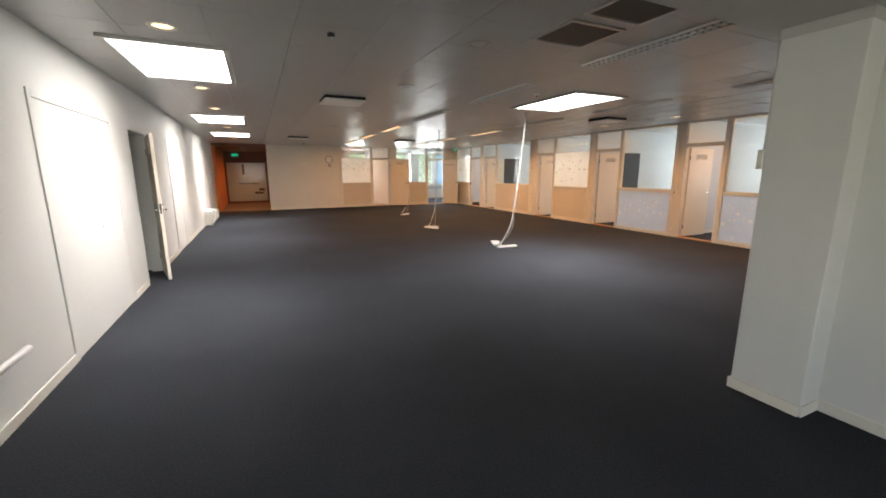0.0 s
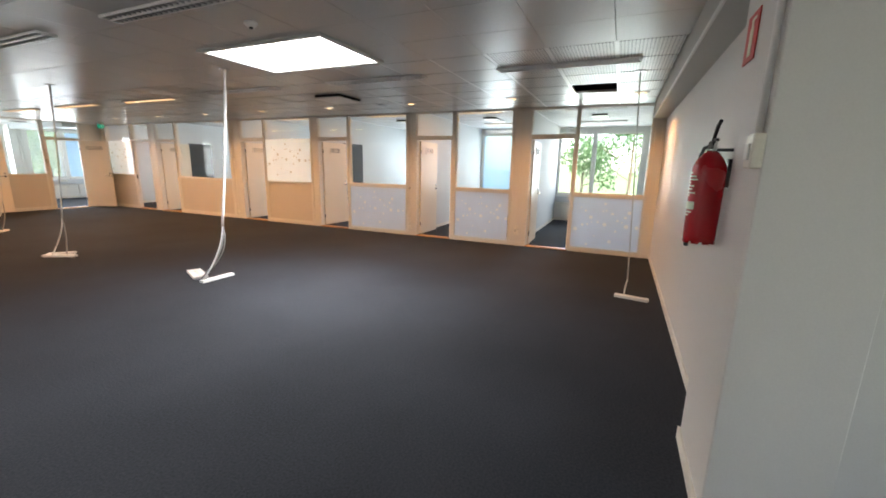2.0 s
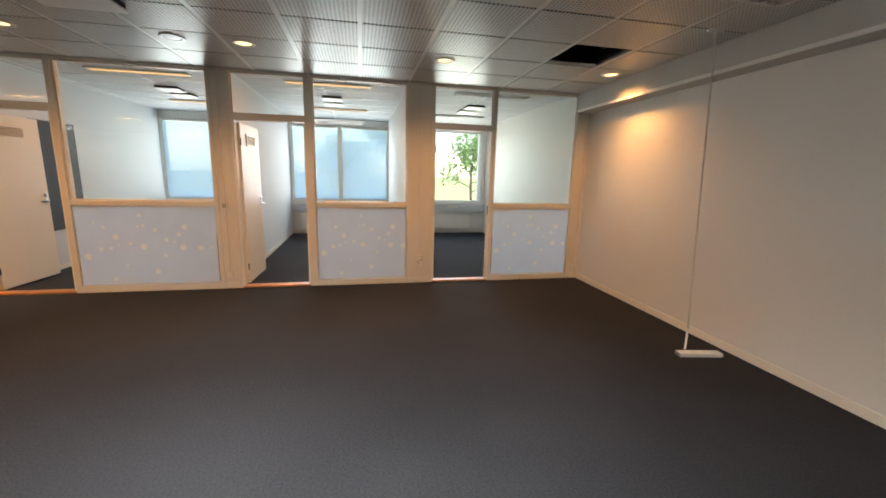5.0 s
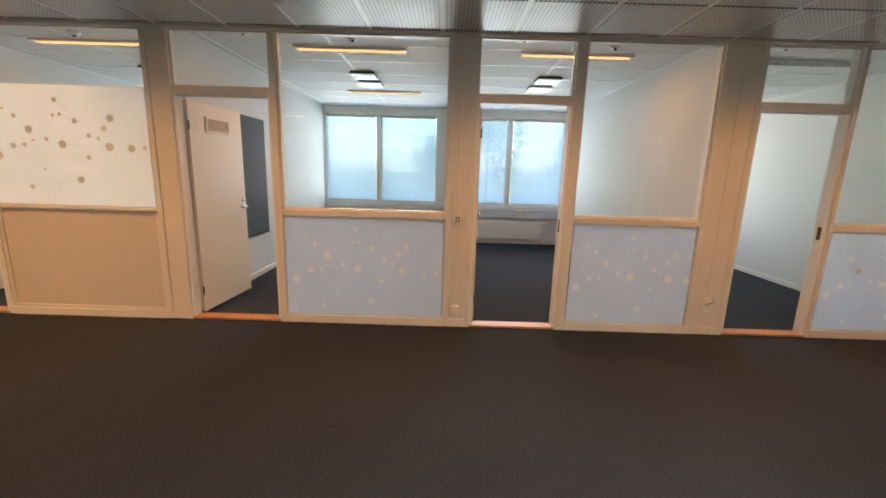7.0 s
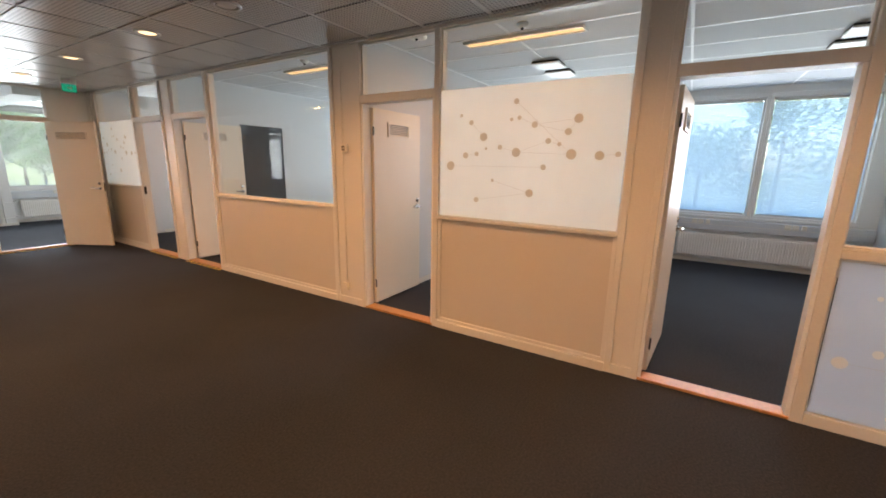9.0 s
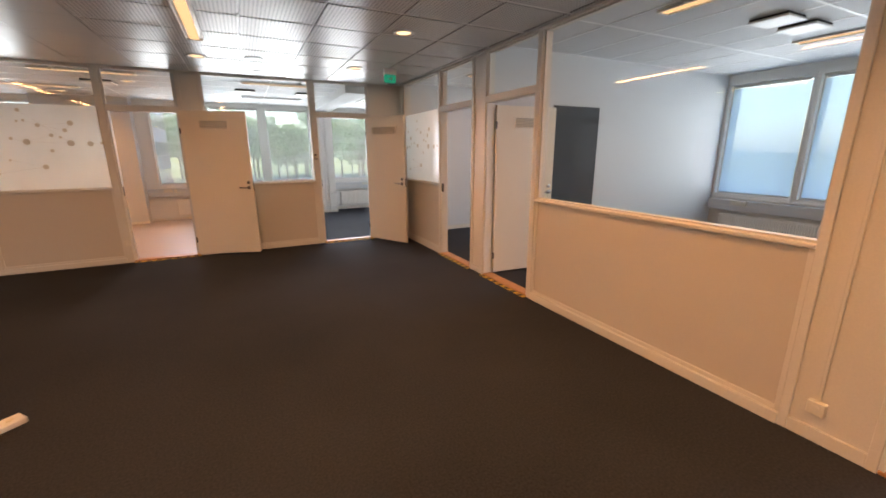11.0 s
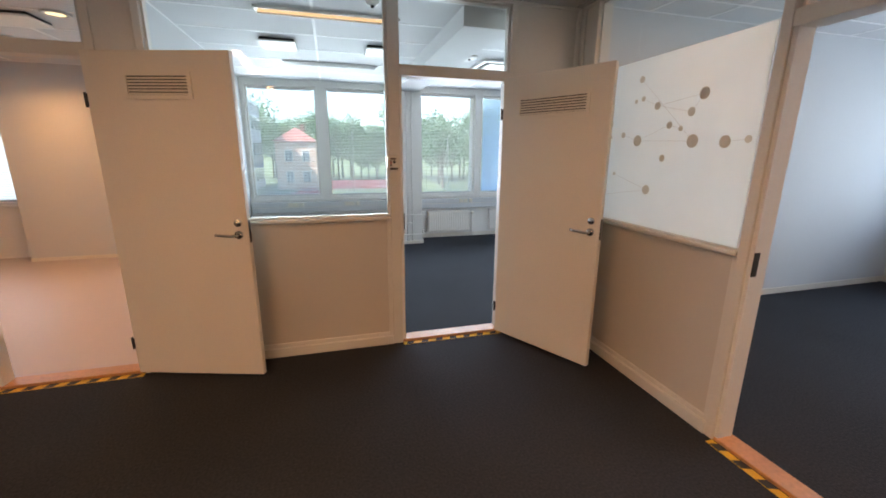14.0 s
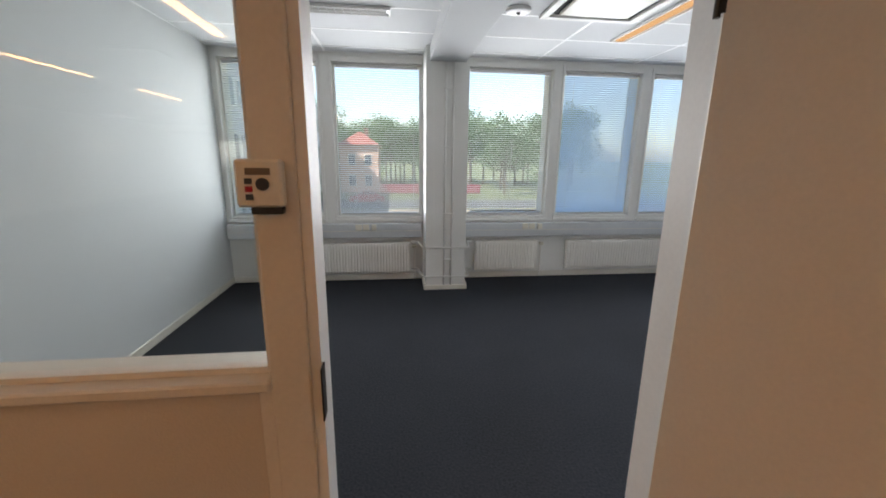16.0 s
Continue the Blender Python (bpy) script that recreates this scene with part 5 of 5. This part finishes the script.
def leaf_material():
    m = material("foliage", (0.07, 0.11, 0.05), 0.6, var=0.35, big=0.5, fine=4)
    t = m.node_tree
    p = t.nodes["Principled BSDF"]
    tr = t.nodes.new("ShaderNodeBsdfTranslucent")
    tr.inputs[0].default_value = (0.26, 0.42, 0.18, 1)
    mix = t.nodes.new("ShaderNodeMixShader")
    mix.inputs[0].default_value = 0.5
    t.links.new(p.outputs[0], mix.inputs[1])
    t.links.new(tr.outputs[0], mix.inputs[2])
    t.links.new(mix.outputs[0], t.nodes["Material Output"].inputs[0])
    return m


M_FOLIAGE = leaf_material()

bm = bmesh.new()
bmesh.ops.create_grid(bm, x_segments=1, y_segments=1, size=900)
bm.transform(Matrix.Translation((0, 0, GROUND)))
structure(mesh_object("ground", bm, M_GROUND), "green lawn and open ground around the building", "ground")
structure(mesh_object("road", boxes((-40, 60, 62, 70, GROUND, GROUND + 0.02)), M_ASPHALT), "grey asphalt street beyond the yard", "road")
structure(mesh_object("pavement", boxes((-3, 70, 24.5, 61, GROUND, GROUND + 0.03)), M_SAND), "pale sandy yard in front of the house", "yard")
structure(mesh_object("pavement_east", boxes((16, 30, -40, 60, GROUND, GROUND + 0.03)), M_SAND), "pale paved strip beside the building", "pavement")


def make_tree(seed, h, spread):
    rng = random.Random(seed)
    root = tagged(empty("tree"), "leafy green broadleaf tree in full summer leaf", "tree", "trees around the building")
    bm = bmesh.new()
    trunk = [(0, 0, 0), (0.05, 0.02, h * 0.2), (-0.05, 0.06, h * 0.4), (0.08, 0.0, h * 0.65)]
    for k in range(len(trunk) - 1):
        add_tube(bm, (trunk[k], trunk[k + 1]), 0.22 - 0.05 * k, 7)
    tips = []
    for k in range(9):
        a, z = k * 2.4 + rng.random(), h * (0.30 + 0.05 * k)
        r = spread * rng.uniform(0.45, 0.8)
        tip = (r * math.cos(a), r * math.sin(a), z + h * rng.uniform(0.08, 0.22))
        add_tube(bm, ((0, 0, z), (tip[0] * 0.5, tip[1] * 0.5, z + h * 0.06), tip), 0.06, 5)
        tips.append(tip)
    part("trunk", bm, M_BARK, root)
    clumps = [(*t, rng.uniform(0.5, 0.8) * spread * 0.55) for t in tips] + [(rng.uniform(-0.3, 0.3) * spread, rng.uniform(-0.3, 0.3) * spread, h * rng.uniform(0.55, 0.92), spread * rng.uniform(0.3, 0.5)) for _ in range(8)]
    verts, faces = [], []
    for cx, cy, cz, r in clumps:
        for _ in range(150):
            d = Vector((rng.gauss(0, 1), rng.gauss(0, 1), rng.gauss(0, 0.8))).normalized() * r * rng.uniform(0.55, 1.08)
            c = Vector((cx, cy, cz)) + d
            s = rng.uniform(0.12, 0.26)
            q = Euler((rng.uniform(0, 6.3), rng.uniform(0, 6.3), rng.uniform(0, 6.3))).to_matrix()
            i = len(verts)
            verts += [tuple(c + q @ Vector(p) * s) for p in ((-1, 0, 0), (0, -0.6, 0.1), (1, 0, 0), (0, 0.6, 0.1))]
            faces.append((i, i + 1, i + 2, i + 3))
    me = bpy.data.meshes.new("crown")
    me.from_pydata(verts, [], faces)
    me.materials.append(M_FOLIAGE)
    crown = new("crown", me)
    crown.parent = root
    tagged(crown, kind="stuff")
    return root


rng = random.Random(7)
protos = [make_tree(1, 11, 4.2), make_tree(2, 9, 3.8), make_tree(3, 13, 4.6)]
spots = [(9, 104), (15, 100), (2.5, 108), (-5, 112), (20, 106), (27, 88), (25, 78), (32, 96), (38, 84), (-12, 108), (12, 114), (46, 100), (22, 92), (30, 70),
         (58, 1.0), (52, -9), (66, 7.5), (46, -14), (60, -20), (17, 103), (6, 106), (10, 112), (24, 110), (-1, 118), (19, 118), (34, 112)]
spots += [(x, 99 + (x * 7) % 5) for x in range(-8, 50, 5)] + [(x, 108 + (x * 5) % 7) for x in range(-10, 54, 6)]
for i, (x, y) in enumerate(spots):
    m = pose(x, y, GROUND, 0, 0, rng.uniform(0, 360))
    if i < 3:
        protos[i].matrix_basis = m
    else:
        t = copy_thing(protos[i % 3], m)
        t.scale = (rng.uniform(1.0, 1.3),) * 3


def house():
    root = tagged(empty("house", pose(2.3, 86, GROUND)), "pink stucco two-storey house with a red roof", "house")
    w, d, e, r = 3.0, 4.5, 7.4, 9.6
    part("wall", boxes((-w, w, -d, d, 0, e)), M_STUCCO, root)
    bm = bmesh.new()
    o = 0.4
    v = [bm.verts.new(c) for c in ((-w - o, -d - o, e), (w + o, -d - o, e), (w + o, d + o, e), (-w - o, d + o, e), (0, -d + 2.2, r), (0, d - 2.2, r))]
    for f in ((0, 1, 4), (1, 2, 5, 4), (2, 3, 5), (3, 0, 4, 5), (3, 2, 1, 0)):
        bm.faces.new([v[i] for i in f])
    part("roof", bm, M_ROOFRED, root, "red sheet metal roof")
    for x in (-1.6, 0.9):
        for z in (1.2, 4.4):
            win = part("window", boxes((x - 0.08, x + 1.08, -d - 0.05, -d, z - 0.08, z + 1.68)), M_WHITE, root)
            part("pane", boxes((x, x + 0.47, -d - 0.07, -d - 0.05, z, z + 1.6), (x + 0.53, x + 1.0, -d - 0.07, -d - 0.05, z, z + 1.6)), M_DARKGLASS, win)
    part("chimney", boxes((0.6, 1.2, 0, 0.6, e, r + 0.6)), M_ROOFRED, root)
    return root


house()
fence = tagged(empty("fence", pose(5.5, 80, GROUND)), "low dark red board fence along the street", "fence")
for i in range(8):
    part("board_section", boxes((i * 2.0, i * 2.0 + 1.94, 0, 0.06, 0.1, 1.5)), M_REDFENCE, fence)
    part("post", boxes((i * 2.0 + 1.94, i * 2.0 + 2.0, -0.02, 0.08, 0, 1.6)), M_REDFENCE, fence)


def car(x, y, turn, paint, label):
    root = tagged(empty("car", pose(x, y, GROUND + 0.03, 0, 0, turn)), label, "car", "parked cars")
    bm = bmesh.new()
    prof = ((-2.1, 0.35), (-2.15, 0.75), (-1.9, 0.95), (-1.2, 1.0), (-0.6, 1.45), (0.9, 1.45), (1.6, 1.0), (2.05, 0.9), (2.15, 0.6), (2.1, 0.35))
    l = [bm.verts.new((a, -0.85 + (0.12 if z > 1.2 else 0), z)) for a, z in prof]
    r = [bm.verts.new((a, 0.85 - (0.12 if z > 1.2 else 0), z)) for a, z in prof]
    bm.faces.new(l)
    bm.faces.new(r[::-1])
    for i in range(len(prof)):
        j = (i + 1) % len(prof)
        bm.faces.new((l[j], l[i], r[i], r[j]))
    part("body", bm, paint, root)
    for s in (-1, 1):
        part("side_window", boxes((-0.7, 0.95, s * 0.80, s * 0.815, 1.03, 1.36)), M_DARKGLASS, root)
    for a in (-1.3, 1.35):
        for s in (-1, 1):
            bm = bmesh.new()
            add_cyl(bm, pose(a, s * 0.80, 0.30, 90), 0.31, 0.31, 0.2, 18)
            wheel = part("wheel", bm, M_RUBBER, root)
            bm = bmesh.new()
            add_cyl(bm, pose(a, s * 0.905, 0.30, 90), 0.18, 0.18, 0.01, 14)
            part("rim", bm, M_ALU, wheel)
    return root


car(4.4, 66.5, 5, M_CARRED, "red hatchback parked on the street")
car(-2.6, 60, 80, M_CARDARK, "dark parked car beside the facade")


def wing():
    root = tagged(empty("office_wing", pose(-4.0, 44, GROUND)), "pale three-storey office wing with window bands", "building")
    part("wall", boxes((-8, 0, 0, 48, 0, 13)), M_CONCRETE, root)
    part("roof_edge", boxes((-8.1, 0.25, -0.1, 48.1, 13, 13.4)), M_DARKGLASS, root)
    for s in range(3):
        for i in range(16):
            z, y = 1.2 + s * 4.0, 0.6 + i * 2.95
            win = part("window", boxes((0.0, 0.06, y, y + 2.3, z, z + 2.1)), M_WHITE, root)
            part("pane", boxes((0.06, 0.08, y + 0.08, y + 1.1, z + 0.08, z + 2.02), (0.06, 0.08, y + 1.2, y + 2.22, z + 0.08, z + 2.02)), M_DARKGLASS, win)
    return root


wing()
for x, y, h in ((10.5, 74, 8.5), (24, 72, 8.0)):
    lp = tagged(empty("street_lamp", pose(x, y, GROUND)), "slim grey street lamp post", "street lamp", "street lamps")
    bm = bmesh.new()
    add_tube(bm, ((0, 0, 0), (0, 0, h * 0.6), (0, 0, h)), 0.08, 8)
    part("pole", bm, M_ALU, lp)
    part("lamp_head", boxes((-0.15, 0.15, -0.9, 0.1, h, h + 0.12), bevel=0.03), M_ALU, lp)
